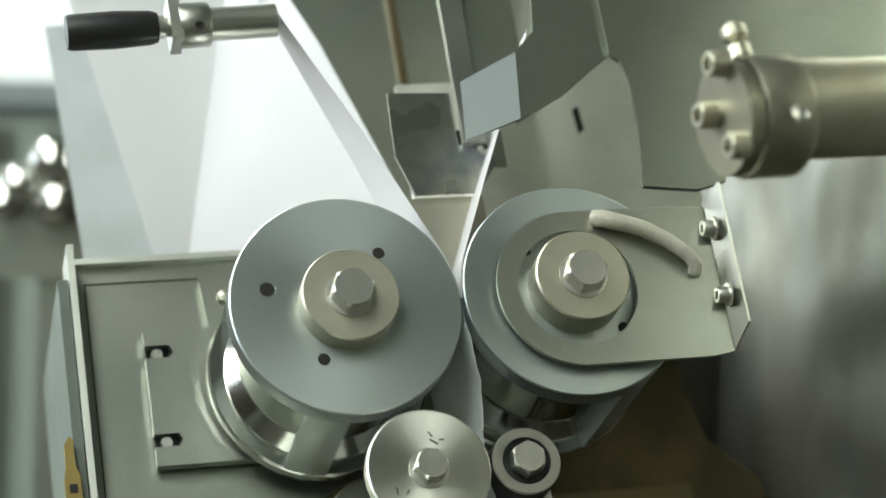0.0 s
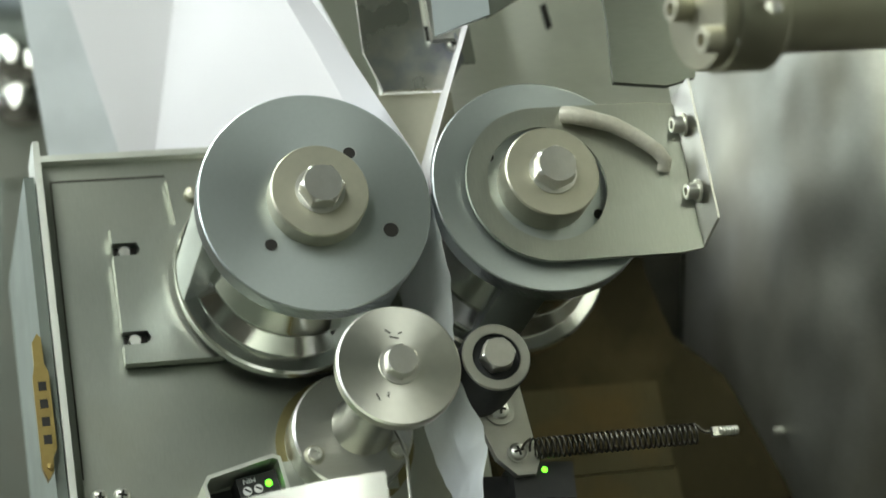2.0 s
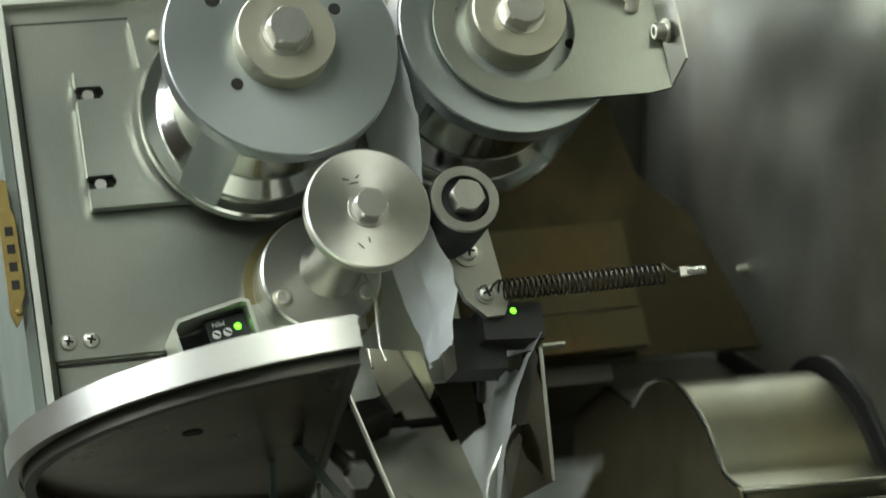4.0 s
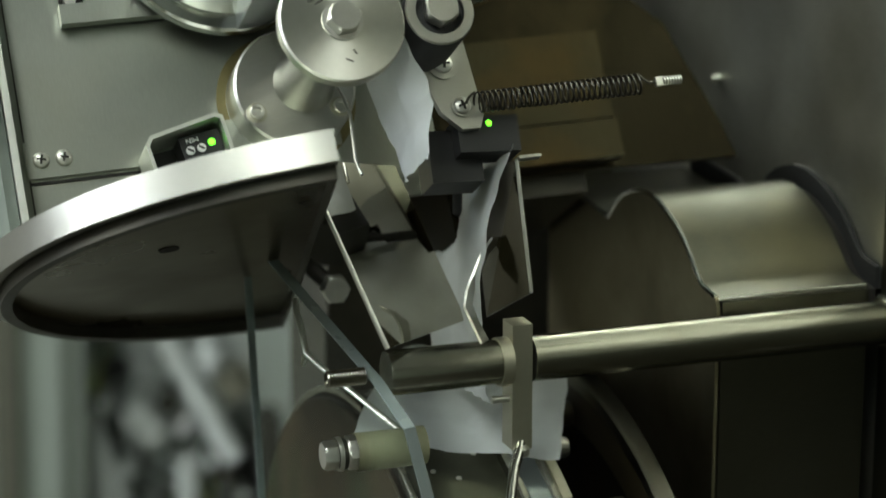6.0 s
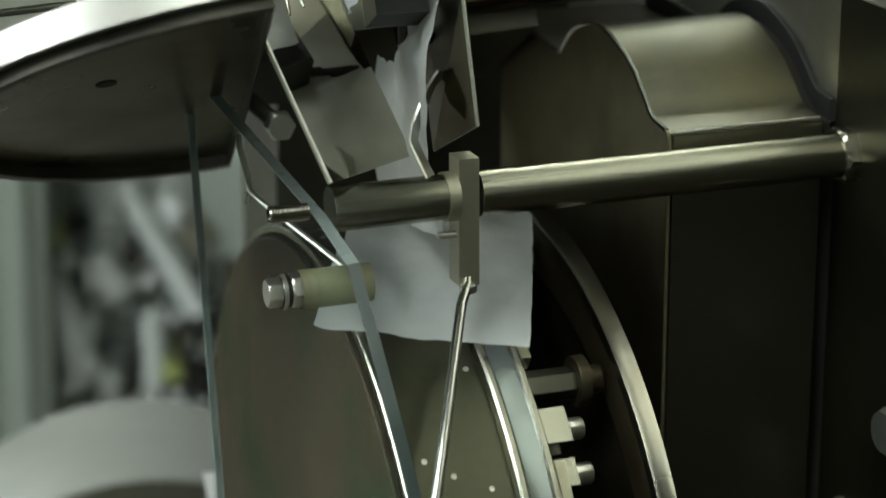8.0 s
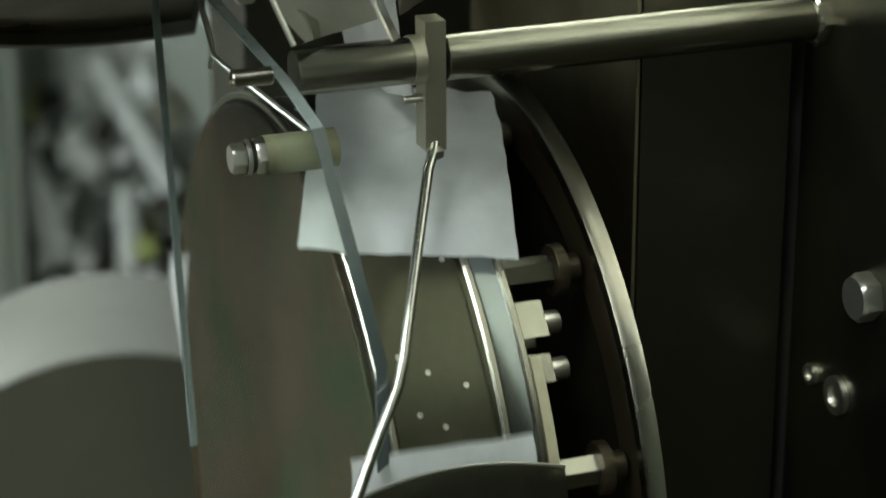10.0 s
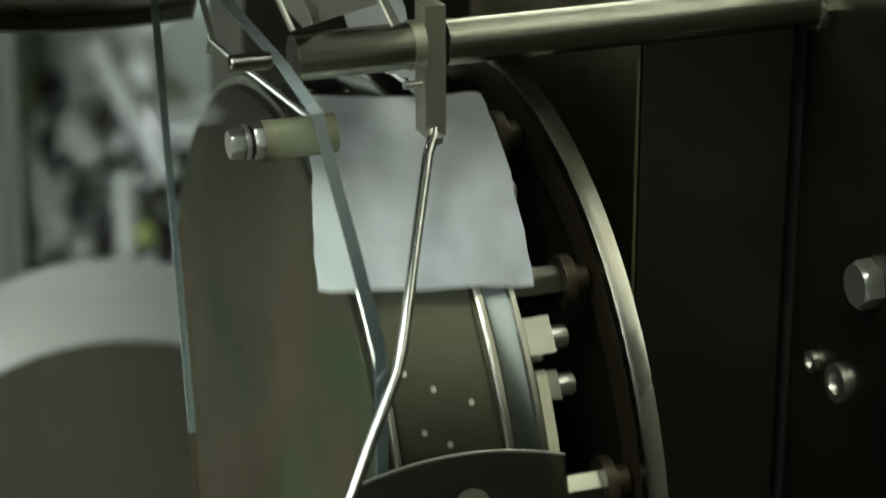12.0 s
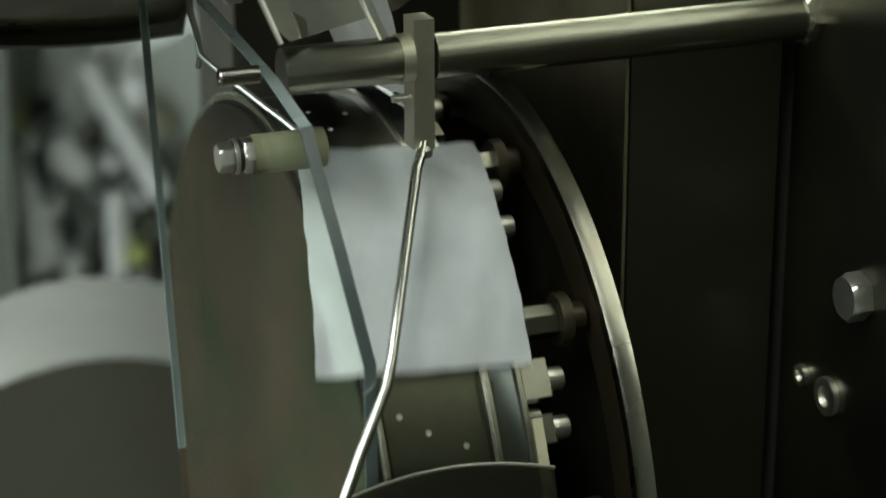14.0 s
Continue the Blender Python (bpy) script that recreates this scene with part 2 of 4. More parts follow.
nt.links.new(df.outputs[0], mx.inputs[2])
nt.links.new(mx.outputs[0], nt.nodes["Material Output"].inputs[0])


# ---- mesh helpers; all lengths below are millimetres in the frame of the thing ----
def part(name, bm, mat, parent=None, label="", smooth=True, m=None, bevel=0.0):
    if bevel:
        es = [e for e in bm.edges if len(e.link_faces) == 2 and e.calc_face_angle(0) > 0.6]
        bmesh.ops.bevel(bm, geom=es, offset=bevel, segments=2, affect="EDGES", clamp_overlap=True)
    bmesh.ops.recalc_face_normals(bm, faces=bm.faces[:])
    bmesh.ops.scale(bm, vec=(0.001, 0.001, 0.001), verts=bm.verts[:])
    me = bpy.data.meshes.new(name)
    for f in bm.faces:
        f.smooth = smooth
    bm.to_mesh(me)
    bm.free()
    if smooth:
        me.set_sharp_from_angle(angle=radians(32))
    me.materials.append(mat)
    ob = new(name, me)
    if parent:
        ob.parent = parent
    if m is not None:
        ob.matrix_basis = m
    if label:
        ob["label"] = label
    return ob


def mm(x, y, z, rx=0, ry=0, rz=0):
    return pose(x / 1000, y / 1000, z / 1000, rx, ry, rz)


def thing(name, label, category, m, group="", kind=""):
    ob = new(name)
    ob.empty_display_size = 0.01
    ob.matrix_basis = m
    return tagged(ob, label, category, group, kind)


AX = {"x": Matrix(((0, 0, 1, 0), (1, 0, 0, 0), (0, 1, 0, 0), (0, 0, 0, 1))),
      "y": Matrix(((1, 0, 0, 0), (0, 0, 1, 0), (0, -1, 0, 0), (0, 0, 0, 1))).to_4x4(),
      "z": Matrix.Identity(4)}


def lathe(profile, axis="y", seg=48, at=(0, 0, 0), bm=None, arc=None, cap=None):
    """A solid turned about an axis: profile of (radius, station)."""
    bm = bm or bmesh.new()
    rings = []
    full = arc is None
    n = seg if full else seg + 1
    a0, a1 = arc or (0, 360)
    for r, s in profile:
        ring = []
        for k in range(n):
            a = radians(a0 + (a1 - a0) * k / seg)
            u, v = r * math.cos(a), r * math.sin(a)
            p = {"y": (u, s, v), "x": (s, u, v), "z": (u, v, s)}[axis]
            ring.append(bm.verts.new((p[0] + at[0], p[1] + at[1], p[2] + at[2])))
        rings.append(ring)
    for p, q in zip(rings, rings[1:]):
        for k in range(n if full else n - 1):
            bm.faces.new((p[k], p[(k + 1) % n], q[(k + 1) % n], q[k]))
    if full and (len(profile) == 2 if cap is None else cap):
        if profile[0][0] > 0.01:
            bm.faces.new(rings[0])
        if profile[-1][0] > 0.01:
            bm.faces.new(list(reversed(rings[-1])))
    bmesh.ops.remove_doubles(bm, verts=bm.verts[:], dist=0.001)
    return bm


def box(x0, x1, y0, y1, z0, z1, bm=None):
    bm = bm or bmesh.new()
    v = [bm.verts.new((x, y, z)) for x in (x0, x1) for y in (y0, y1) for z in (z0, z1)]
    for q in ((0, 1, 3, 2), (4, 6, 7, 5), (0, 4, 5, 1), (2, 3, 7, 6), (0, 2, 6, 4), (1, 5, 7, 3)):
        bm.faces.new([v[i] for i in q])
    return bm


def prism(outline, d0, d1, axis="y", bm=None):
    """A flat outline made d1 - d0 thick along an axis. Outline in (x, z), (y, z) or (x, y)."""
    bm = bm or bmesh.new()

    def put(p, d):
        return {"y": (p[0], d, p[1]), "x": (d, p[0], p[1]), "z": (p[0], p[1], d)}[axis]
    a = [bm.verts.new(put(p, d0)) for p in outline]
    b = [bm.verts.new(put(p, d1)) for p in outline]
    n = len(a)
    bm.faces.new(a)
    bm.faces.new(list(reversed(b)))
    for k in range(n):
        bm.faces.new((a[k], b[k], b[(k + 1) % n], a[(k + 1) % n]))
    return bm


def holed(outline, hole, d0, d1, axis="y"):
    """A plate with one round hole: outline and hole have the same number of points."""
    bm = bmesh.new()

    def put(p, d):
        return {"y": (p[0], d, p[1]), "x": (d, p[0], p[1]), "z": (p[0], p[1], d)}[axis]
    rings = [[bm.verts.new(put(p, d)) for p in path] for path in (outline, hole) for d in (d0, d1)]
    o0, o1, h0, h1 = rings
    n = len(o0)
    for k in range(n):
        j = (k + 1) % n
        for q in ((o0[k], o0[j], h0[j], h0[k]), (o1[k], h1[k], h1[j], o1[j]), (o0[k], o1[k], o1[j], o0[j]), (h0[k], h0[j], h1[j], h1[k])):
            bm.faces.new(q)
    return bm


def tube(points, r, seg=12, bm=None, cap=True):
    """A round rod along points."""
    bm = bm or bmesh.new()
    P = [Vector(p) for p in points]
    rings = []
    side = None
    for i, p in enumerate(P):
        d = (P[min(i + 1, len(P) - 1)] - P[max(i - 1, 0)]).normalized()
        if side is None:
            side = d.orthogonal().normalized()
        side = (side - d * side.dot(d)).normalized()
        up = d.cross(side)
        rr = r[i] if isinstance(r, (list, tuple)) else r
        rings.append([bm.verts.new(p + side * rr * math.cos(2 * math.pi * k / seg) + up * rr * math.sin(2 * math.pi * k / seg)) for k in range(seg)])
    for a, b in zip(rings, rings[1:]):
        for k in range(seg):
            bm.faces.new((a[k], a[(k + 1) % seg], b[(k + 1) % seg], b[k]))
    if cap:
        bm.faces.new(rings[0])
        bm.faces.new(list(reversed(rings[-1])))
    return bm


def strip(left, right, thick=0.2, bm=None):
    """A sheet between two rows of points, a little thick."""
    bm = bm or bmesh.new()
    L, R = [Vector(p) for p in left], [Vector(p) for p in right]
    top, low = [], []
    for i in range(len(L)):
        d = L[min(i + 1, len(L) - 1)] - L[max(i - 1, 0)]
        n = d.cross(R[i] - L[i]).normalized() * thick
        top.append((bm.verts.new(L[i]), bm.verts.new(R[i])))
        low.append((bm.verts.new(L[i] + n), bm.verts.new(R[i] + n)))
    for rows in (top, low):
        for (a, b), (c, d) in zip(rows, rows[1:]):
            bm.faces.new((a, b, d, c))
    for i in range(len(L) - 1):
        for s in (0, 1):
            bm.faces.new((top[i][s], top[i + 1][s], low[i + 1][s], low[i][s]))
    for i in (0, -1):
        bm.faces.new((top[i][0], top[i][1], low[i][1], low[i][0]))
    return bm


def circle(cx, cz, r, n=48, a0=0.0):
    return [(cx + r * math.cos(a0 + 2 * math.pi * k / n), cz + r * math.sin(a0 + 2 * math.pi * k / n)) for k in range(n)]


def hexagon(r, turn=0):
    return [(r * math.cos(radians(60 * k + turn)), r * math.sin(radians(60 * k + turn))) for k in range(6)]


def hex_head(r, depth, axis="y", at=(0, 0, 0), turn=0):
    """A hexagon bolt head with a chamfered crown; the crown faces the minus side."""
    bm = bmesh.new()
    n = 48
    rings = []
    for s, top in ((0.0, False), (-depth * 0.82, False), (-depth, True)):
        ring = []
        for k in range(n):
            a = 2 * math.pi * k / n
            w = (a - radians(turn) + math.pi / 6) % (math.pi / 3) - math.pi / 6
            rr = r * 0.84 if top else r * math.cos(math.pi / 6) / math.cos(math.pi / 6 - abs(w))
            u, v = rr * math.cos(a), rr * math.sin(a)
            p = {"y": (u, s, v), "x": (s, u, v), "z": (u, v, s)}[axis]
            ring.append(bm.verts.new((p[0] + at[0], p[1] + at[1], p[2] + at[2])))
        rings.append(ring)
    for p, q in zip(rings, rings[1:]):
        for k in range(n):
            bm.faces.new((p[k], p[(k + 1) % n], q[(k + 1) % n], q[k]))
    bm.faces.new(rings[-1])
    bm.faces.new(rings[0])
    return bm


def bolt_marks(r, depth):
    """The raised grade marks on a bolt head, too small to read."""
    bm = bmesh.new()
    for dx, dz in ((-0.30, 0.36), (0.0, 0.40), (0.28, 0.34), (-0.24, -0.36), (0.06, -0.40)):
        box(dx * r - 0.05 * r, dx * r + 0.05 * r, -depth - 0.05, -depth + 0.1, dz * r - 0.10 * r, dz * r + 0.10 * r, bm)
    return bm


def cross_screw(parent, x, y, z, r, mat=None, washer=0, turn=20, name="screw"):
    """A pan-head cross screw facing minus y, with its recess and washer."""
    s = part(name, lathe([(0.001, -r * 0.62), (r * 0.5, -r * 0.58), (r * 0.85, -r * 0.38), (r, -r * 0.1), (r, 0)], "y", 28), mat or BOLT, parent, m=mm(x, y, z))
    bm = bmesh.new()
    box(-r * 0.55, r * 0.55, -r * 0.66, -r * 0.5, -r * 0.13, r * 0.13, bm)
    box(-r * 0.13, r * 0.13, -r * 0.665, -r * 0.5, -r * 0.55, r * 0.55, bm)
    part("cross_recess", bm, HOLE, s, m=mm(0, 0, 0, 0, turn, 0), smooth=False)
    if washer:
        part("washer", lathe([(washer, 0), (washer, -0.8), (r * 0.6, -1.0)], "y", 32), STEEL, parent, m=mm(x, y + 0.6, z))
    return s


def socket_screw(parent, x, y, z, r, length, axis="y", sign=-1, name="socket_screw", mat=None):
    """A cap screw with a socket; the head stands out along sign."""
    e = [(r, 0), (r, sign * length * 0.9), (r * 0.9, sign * length), (r * 0.55, sign * length), (r * 0.55, sign * length * 0.5), (0.001, sign * length * 0.5)]
    return part(name, lathe(e, axis, 24), mat or BOLT, parent, m=mm(x, y, z))


# ---- the hall: mostly unseen walls and ceiling, added for the metal's reflections ----
def hall():
    def slab(name, x0, x1, y0, y1, z0, z1, mat):
        return tagged(part(name, box(x0 * 1000, x1 * 1000, y0 * 1000, y1 * 1000, z0 * 1000, z1 * 1000), mat, smooth=False), kind="structure")
    slab("floor", -4, 4, -3, 5, -0.1, 0, FLOORM)
    slab("ceiling", -4, 4, -3, 5, 3.4, 3.5, PAINT)
    slab("wall_north", -4, 4, 5, 5.1, 0, 3.4, PALE)
    slab("wall_south", -4, 4, -3.1, -3, 0, 3.4, PAINT)
    slab("wall_west", -4.1, -4, -3, 5, 0, 3.4, UMBER)
    slab("wall_east", 4, 4.1, -3, 5, 0, 3.4, SHADE)
    # unseen housings that go with the added ceiling lights
    for x, y in ((-1.7, 0.1), (-0.7, -0.9), (-1.9, 3.0)):
        lamp = thing("ceiling_lamp", "unseen long fluorescent ceiling lamp with white housing, added for light", "lamp", pose(x, y, 3.15), "hall lamps")
        part("housing", box(-260, 260, -1220, 1220, 20, 240), PALE, lamp, bevel=8)
        part("diffuser", box(-245, 245, -1200, 1200, 5, 18), TUBE, lamp, "glowing white diffuser")


def unseen_window():
    # added out of view; its glowing panes brighten the reflection in the wall
    w = tagged(new("unseen_window_1"), "unseen window with white mullions, added to brighten wall reflections", "window", kind="structure")
    w.matrix_basis = pose(-2.6, 4.96, 1.75)
    for x in (-1050, -350, 350, 1050):
        part("mullion", box(x - 35, x + 35, -40, 30, -850, 850), PALE, w, bevel=4)
    for z in (-850, 0, 850):
        part("transom", box(-1085, 1085, -36, 26, z - 30, z + 30), PALE, w, bevel=4)
    for x in (-700, 0, 700):
        for z in (-425, 425):
            part("pane", box(x - 315, x + 315, -6, 0, z - 395, z + 395), DAY, w)


hall()
unseen_window()


# ---- the back of the machine ----
def back_plate():
    t = thing("mounting_plate", "greenish brushed steel mounting plate with folded edges", "plate", UNIT)
    part("sheet", box(-104, 84, 95, 99, -128, 66), STEEL_H, t, bevel=0.5)
    # recess sheets are coloured dark to carry the shade right of the plate
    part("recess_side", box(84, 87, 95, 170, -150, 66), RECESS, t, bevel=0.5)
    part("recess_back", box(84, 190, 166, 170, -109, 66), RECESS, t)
    # slanted outline draws the shadow edge on the wall behind
    part("recess_shadow_shape", prism([(190, 66), (205, 66), (206, 18), (213, -15), (236, -38), (256, -95), (260, -111), (190, -109)], 166, 170), RECESS, t)
    # the panel's paler brown puts light into the colour
    part("recess_panel", box(126, 197, 160, 164, -85, -40), RAILST, t, "brown panel in a lighter, lit tone", bevel=0.8)
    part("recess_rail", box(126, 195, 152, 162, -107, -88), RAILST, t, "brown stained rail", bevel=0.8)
    part("recess_top", box(84, 165, 100, 170, 66, 69), MATT, t)
    part("side_fold", box(-107, -104, 72, 99, -128, 68), FOLDST, t, bevel=0.8)
    part("top_fold", box(-104, 60, 90, 99, 66, 69), FOLDST, t, bevel=0.8)
    part("lower_rail", prism([(-99, -84.5), (40, -84.5), (40, -101), (-99, -101)], 92.5, 95), STEEL_H, t, bevel=0.4)
    for x in (-92.5, -82.7):
        cross_screw(t, x, 92.3, -93.2, 3.7, turn=15)
    part("fold_groove", box(-98.6, -97.9, 94.5, 95.4, -120, 58), DARK, t)
    part("top_groove", box(-98, -46, 94.5, 95.4, 57.4, 58), DARK, t)
    part("grease_mark", lathe([(27.2, 94.9), (30.5, 94.8), (31.5, 94.98)], "y", 48), GREASE, t, "yellowed grease ring", m=mm(19, 0, -78))
    part("lower_seam", box(-98, -40, 94.2, 95.5, -103.4, -102.2), HOLE, t)


back_plate()


def slot_bracket():
    t = thing("slotted_bracket", "steel bearing bracket with two open slots screwed to the plate", "bracket", UNIT)
    o = [(-75, 30), (-20, 30), (-20, -35), (-75, -35), (-75, -26), (-64, -26), (-62.5, -23), (-64, -20), (-75, -20),
         (-75, 16.5), (-64, 16.5), (-62.5, 19.5), (-64, 22.5), (-75, 22.5)]
    part("plate", prism(o, 87, 93), STEEL_H, t, bevel=0.5)
    for z in (19.5, -23):
        part("slot_shadow", box(-74, -63.5, 92, 93.6, z - 2.8, z + 2.8), HOLE, t)
        part("clamp_screw", lathe([(0.001, 89), (2.6, 89), (2.8, 93)], "y", 20), BOLT, t, m=mm(-69.5, 0, z - 0.4))
    return t


slot_bracket()


def small_cover():
    t = thing("corner_bracket", "small steel bracket with a rounded corner on the plate", "bracket", UNIT)
    o = [(-44.5, 30.5), (-46.5, 54), (-44.5, 57), (-25, 57), (-25, 30.5)]
    part("plate", prism(o, 90, 94), STEEL_H, t, bevel=0.6)
    part("screw", lathe([(0.001, 85), (3, 86), (3.4, 90)], "y", 20), NICKEL, t, m=mm(-36, 0, 45))


small_cover()


# ---- the feed rollers ----
def flange_holes(parent, spots):
    for a, d, r in spots:
        x, z = d * math.cos(radians(a)), d * math.sin(radians(a))
        h = part("tapped_hole", lathe([(r * 1.12, -0.15), (r, 0.3), (r * 0.92, 0.1)], "y", 18), BOLT, parent, m=mm(x, 0, z))
        part("hole_floor", lathe([(r * 0.95, -0.12), (0.001, -0.1)], "y", 18), HOLE, h)


def knurl_band(r, y0, y1, n, mat, parent):
    bm = bmesh.new()
    rows = 5
    rings = []
    for j in range(rows + 1):
        y = y0 + (y1 - y0) * j / rows
        rings.append([bm.verts.new(((r + (0.35 if (k + j) % 2 else 0)) * math.cos(2 * math.pi * k / n), y, (r + (0.35 if (k + j) % 2 else 0)) * math.sin(2 * math.pi * k / n))) for k in range(n)])
    for a, b in zip(rings, rings[1:]):
        for k in range(n):
            bm.faces.new((a[k], a[(k + 1) % n], b[(k + 1) % n], b[k]))
    return part("knurled_rim", bm, mat, parent, "fine knurled grip band", smooth=False)


def feed_roller(name, label, x, z, r, holes, bars, out):
    t = thing(name, label, "roller", UNIT @ mm(x, 0, z), "feed roller pair")
    part("front_flange", lathe([(0.001, 0), (r - 0.8, 0), (r - 0.2, 0.6), (r - 0.2, 1.4), (r - 0.5, 1.6)], "y", 96), ALU, t)
    part("flange_back", lathe([(r - 0.5, 9.4), (r - 0.6, 10), (38, 10.2)], "y", 96), ALU, t)
    knurl_band(r - 0.35, 1.5, 9.5, 220, KNURL, t)
    part("core", lathe([(39, 10), (38, 14), (38, 40), (40, 52), (40, 56), (36.5, 58), (36.5, 66), (43, 72), (43, 75)], "y", 72), POLISH, t)
    part("rear_flange", lathe([(42, 74), (r - 1, 74.5), (r, 76), (r, 81), (r - 1, 82), (20, 82)], "y", 96), POLISH, t)
    for a in bars:
        bm = lathe([(39, 9.6), (r - 0.4, 9.6), (r - 0.4, 74.8), (39, 74.8)], "y", 10, arc=(a - 11, a + 11))
        for q in (radians(a - 11), radians(a + 11)):
            bm.faces.new([bm.verts.new((d * math.cos(q), y, d * math.sin(q))) for d, y in ((39, 9.6), (r - 0.4, 9.6), (r - 0.4, 74.8), (39, 74.8))])
        part("grip_bar", bm, KNURL, t, "knurled axial grip segment")
    part("collar", lathe([(20.8, 0), (20.8, 0.9 - out), (20.2, -out), (11, -out), (0.001, -out)], "y", 64), NICKEL, t)
    b = part("hex_bolt", hex_head(9.6, 8, turn=10), BOLT, t, m=mm(0, -out, 0))
    part("grade_mark", bolt_marks(9.0, 8), BOLT, b)
    part("bolt_washer", lathe([(10.6, 0), (10.6, -0.7), (8, -0.8)], "y", 40), BOLT, t, m=mm(0, 0.1 - out, 0))
    flange_holes(t, holes)
    part("axle", lathe([(12, 80), (12, 95)], "y", 32), STEEL, t)
    return t


roller_left = feed_roller("feed_roller", "grey aluminium feed roller with three tapped holes and hex bolt", 0, 0, 50, ((165, 34, 3.4), (53, 28.5, 2.8), (-118, 27.5, 2.8)), (-105, 135, 15), 11)
roller_right = feed_roller("feed_roller", "grey aluminium feed roller half covered by a steel guard", 101, 0.6, 49.6, ((134, 27, 2.6), (-46, 27, 2.6)), (-60, 60, 180), 15)


def roller_guard():
    t = thing("roller_guard", "steel guard plate with round opening and a welded handle rod", "guard", UNIT)
    n = 64
    out = []
    for k in range(n):
        a = 2 * math.pi * k / n
        c, s = math.cos(a), math.sin(a)
        if c <= 0.06:
            out.append((101 + 36 * c, -1 + 36 * s))
        else:
            w = min(64.5 / max(c, 1e-6), 36 / max(abs(s), 1e-6))
            out.append((101 + w * c, -1 + w * s))
    hole = circle(101, -1, 26.6, n)
    part("plate", holed(out, hole, -6, -4), STEEL_H, t, smooth=False)
    part("side_fold", strip([(165.5, -5, 36.5), (170.5, -16, 41)], [(165.5, -5, -35), (170.5, -16, -26)], 1.4), STEEL, t)
    for z in (21, -11):
        socket_screw(t, 166.6, -11, z, 3.6, 6, "x", -1)
        part("washer", lathe([(5.2, -0.2), (5.2, -1.2), (3, -1.2)], "x", 24), BOLT, t, m=mm(166.8, -11, z))
    pts = [(113, -8, 30), (116, -10.5, 28.6), (124, -11, 26), (134, -11, 22.5), (144, -11, 16), (152, -10.5, 9), (155, -9, 5), (154.8, -6, 2)]
    part("handle_rod", tube(pts, [3.8, 3.9, 3.7, 3.5, 3.3, 3.2, 3.2, 3.0], 14), LEVER, t, "rough cast handle rod")
    return t


roller_guard()


# ---- pinch rollers below ----
def guide_roller():
    t = thing("guide_roller", "turned steel guide roller with radial sheen and hex bolt", "roller", UNIT @ mm(23.5, 0, -76.5))
    part("disc", lathe([(0.001, -3), (25.4, -3), (26.2, -2.2), (26.2, 3.2), (25.2, 4), (9, 4)], "y", 80), TURNED, t)
    part("hub", lathe([(9, 4), (11.4, 6), (11.6, 62), (12.4, 70), (14, 75)], "y", 48), STEEL, t)
    part("bolt_washer", lathe([(8.6, -3), (8.6, -4), (6, -4.2)], "y", 40), BOLT, t)
    b = part("hex_bolt", hex_head(7.3, 6, turn=5), BOLT, t, m=mm(0, -4, 0))
    part("grade_mark", bolt_marks(6.9, 6), BOLT, b)
    for a, d, w in ((72, 12, 2.0), (80, 15, 1.4), (60, 14, 1.0), (-150, 17, 1.6), (-138, 14, 1.2)):
        part("scratch", box(-w, w, -3.08, -2.9, -0.35, 0.35), DARK, t, m=mm(d * math.cos(radians(a)), 0, d * math.sin(radians(a)), 0, a * 3, 0))
    return t


guide = guide_roller()


def guide_base():
    t = thing("bearing_flange", "round steel bearing base with a cap screw on the plate", "bearing", UNIT @ mm(19, 0, -78))
    part("flange", lathe([(0.001, 74.8), (26, 74.8), (27, 75.8), (27, 95)], "y", 64), STEEL, t)
    for a in (-152, -32, 88):
        x, z = 21.5 * math.cos(radians(a)), 21.5 * math.sin(radians(a))
        part("recess", lathe([(4.8, 74.9), (4.4, 74.7), (0.001, 74.9)], "y", 24), NICKEL, t, m=mm(x, 0, z))
        socket_screw(t, x, 74.6, z, 3.2, 2.5)


guide_base()


def idler():
    t = thing("idler_roller", "small pinch roller with black rubber body and hex bolt", "roller", UNIT @ mm(66, 0, -75.5))
    part("ring", lathe([(10.2, 0), (10.4, -0.5), (14.2, -0.5), (14.6, 0), (14.6, 1)], "y", 56), STEEL, t)
    part("rubber_body", lathe([(14.6, 1), (14.9, 2), (14.9, 40), (12, 42)], "y", 56), RUBBER, t)
    part("recess", lathe([(10.3, -0.3), (10.2, 3), (0.001, 3)], "y", 48), RUBBER, t)
    b = part("hex_bolt", hex_head(7.6, 7, turn=25), BOLT, t, m=mm(0, 1, 0))
    part("grade_mark", bolt_marks(7.2, 7), BOLT, b)
    return t


idler_thing = idler()


def idler_arm():
    t = thing("swing_lever", "flat steel swing arm with two cross screws", "arm", UNIT)
    o = [(59, -76), (84, -70), (87.5, -112), (85, -117.5), (77, -117.5), (69, -109)]
    part("lever", prism(o, 34, 38), STEEL, t, bevel=0.5)
    cross_screw(t, 73.6, 33, -88.3, 4.2, washer=6.6, turn=10)
    cross_screw(t, 78.3, 33, -107.5, 3.9, washer=4.6, turn=-15)
    return t


idler_arm()


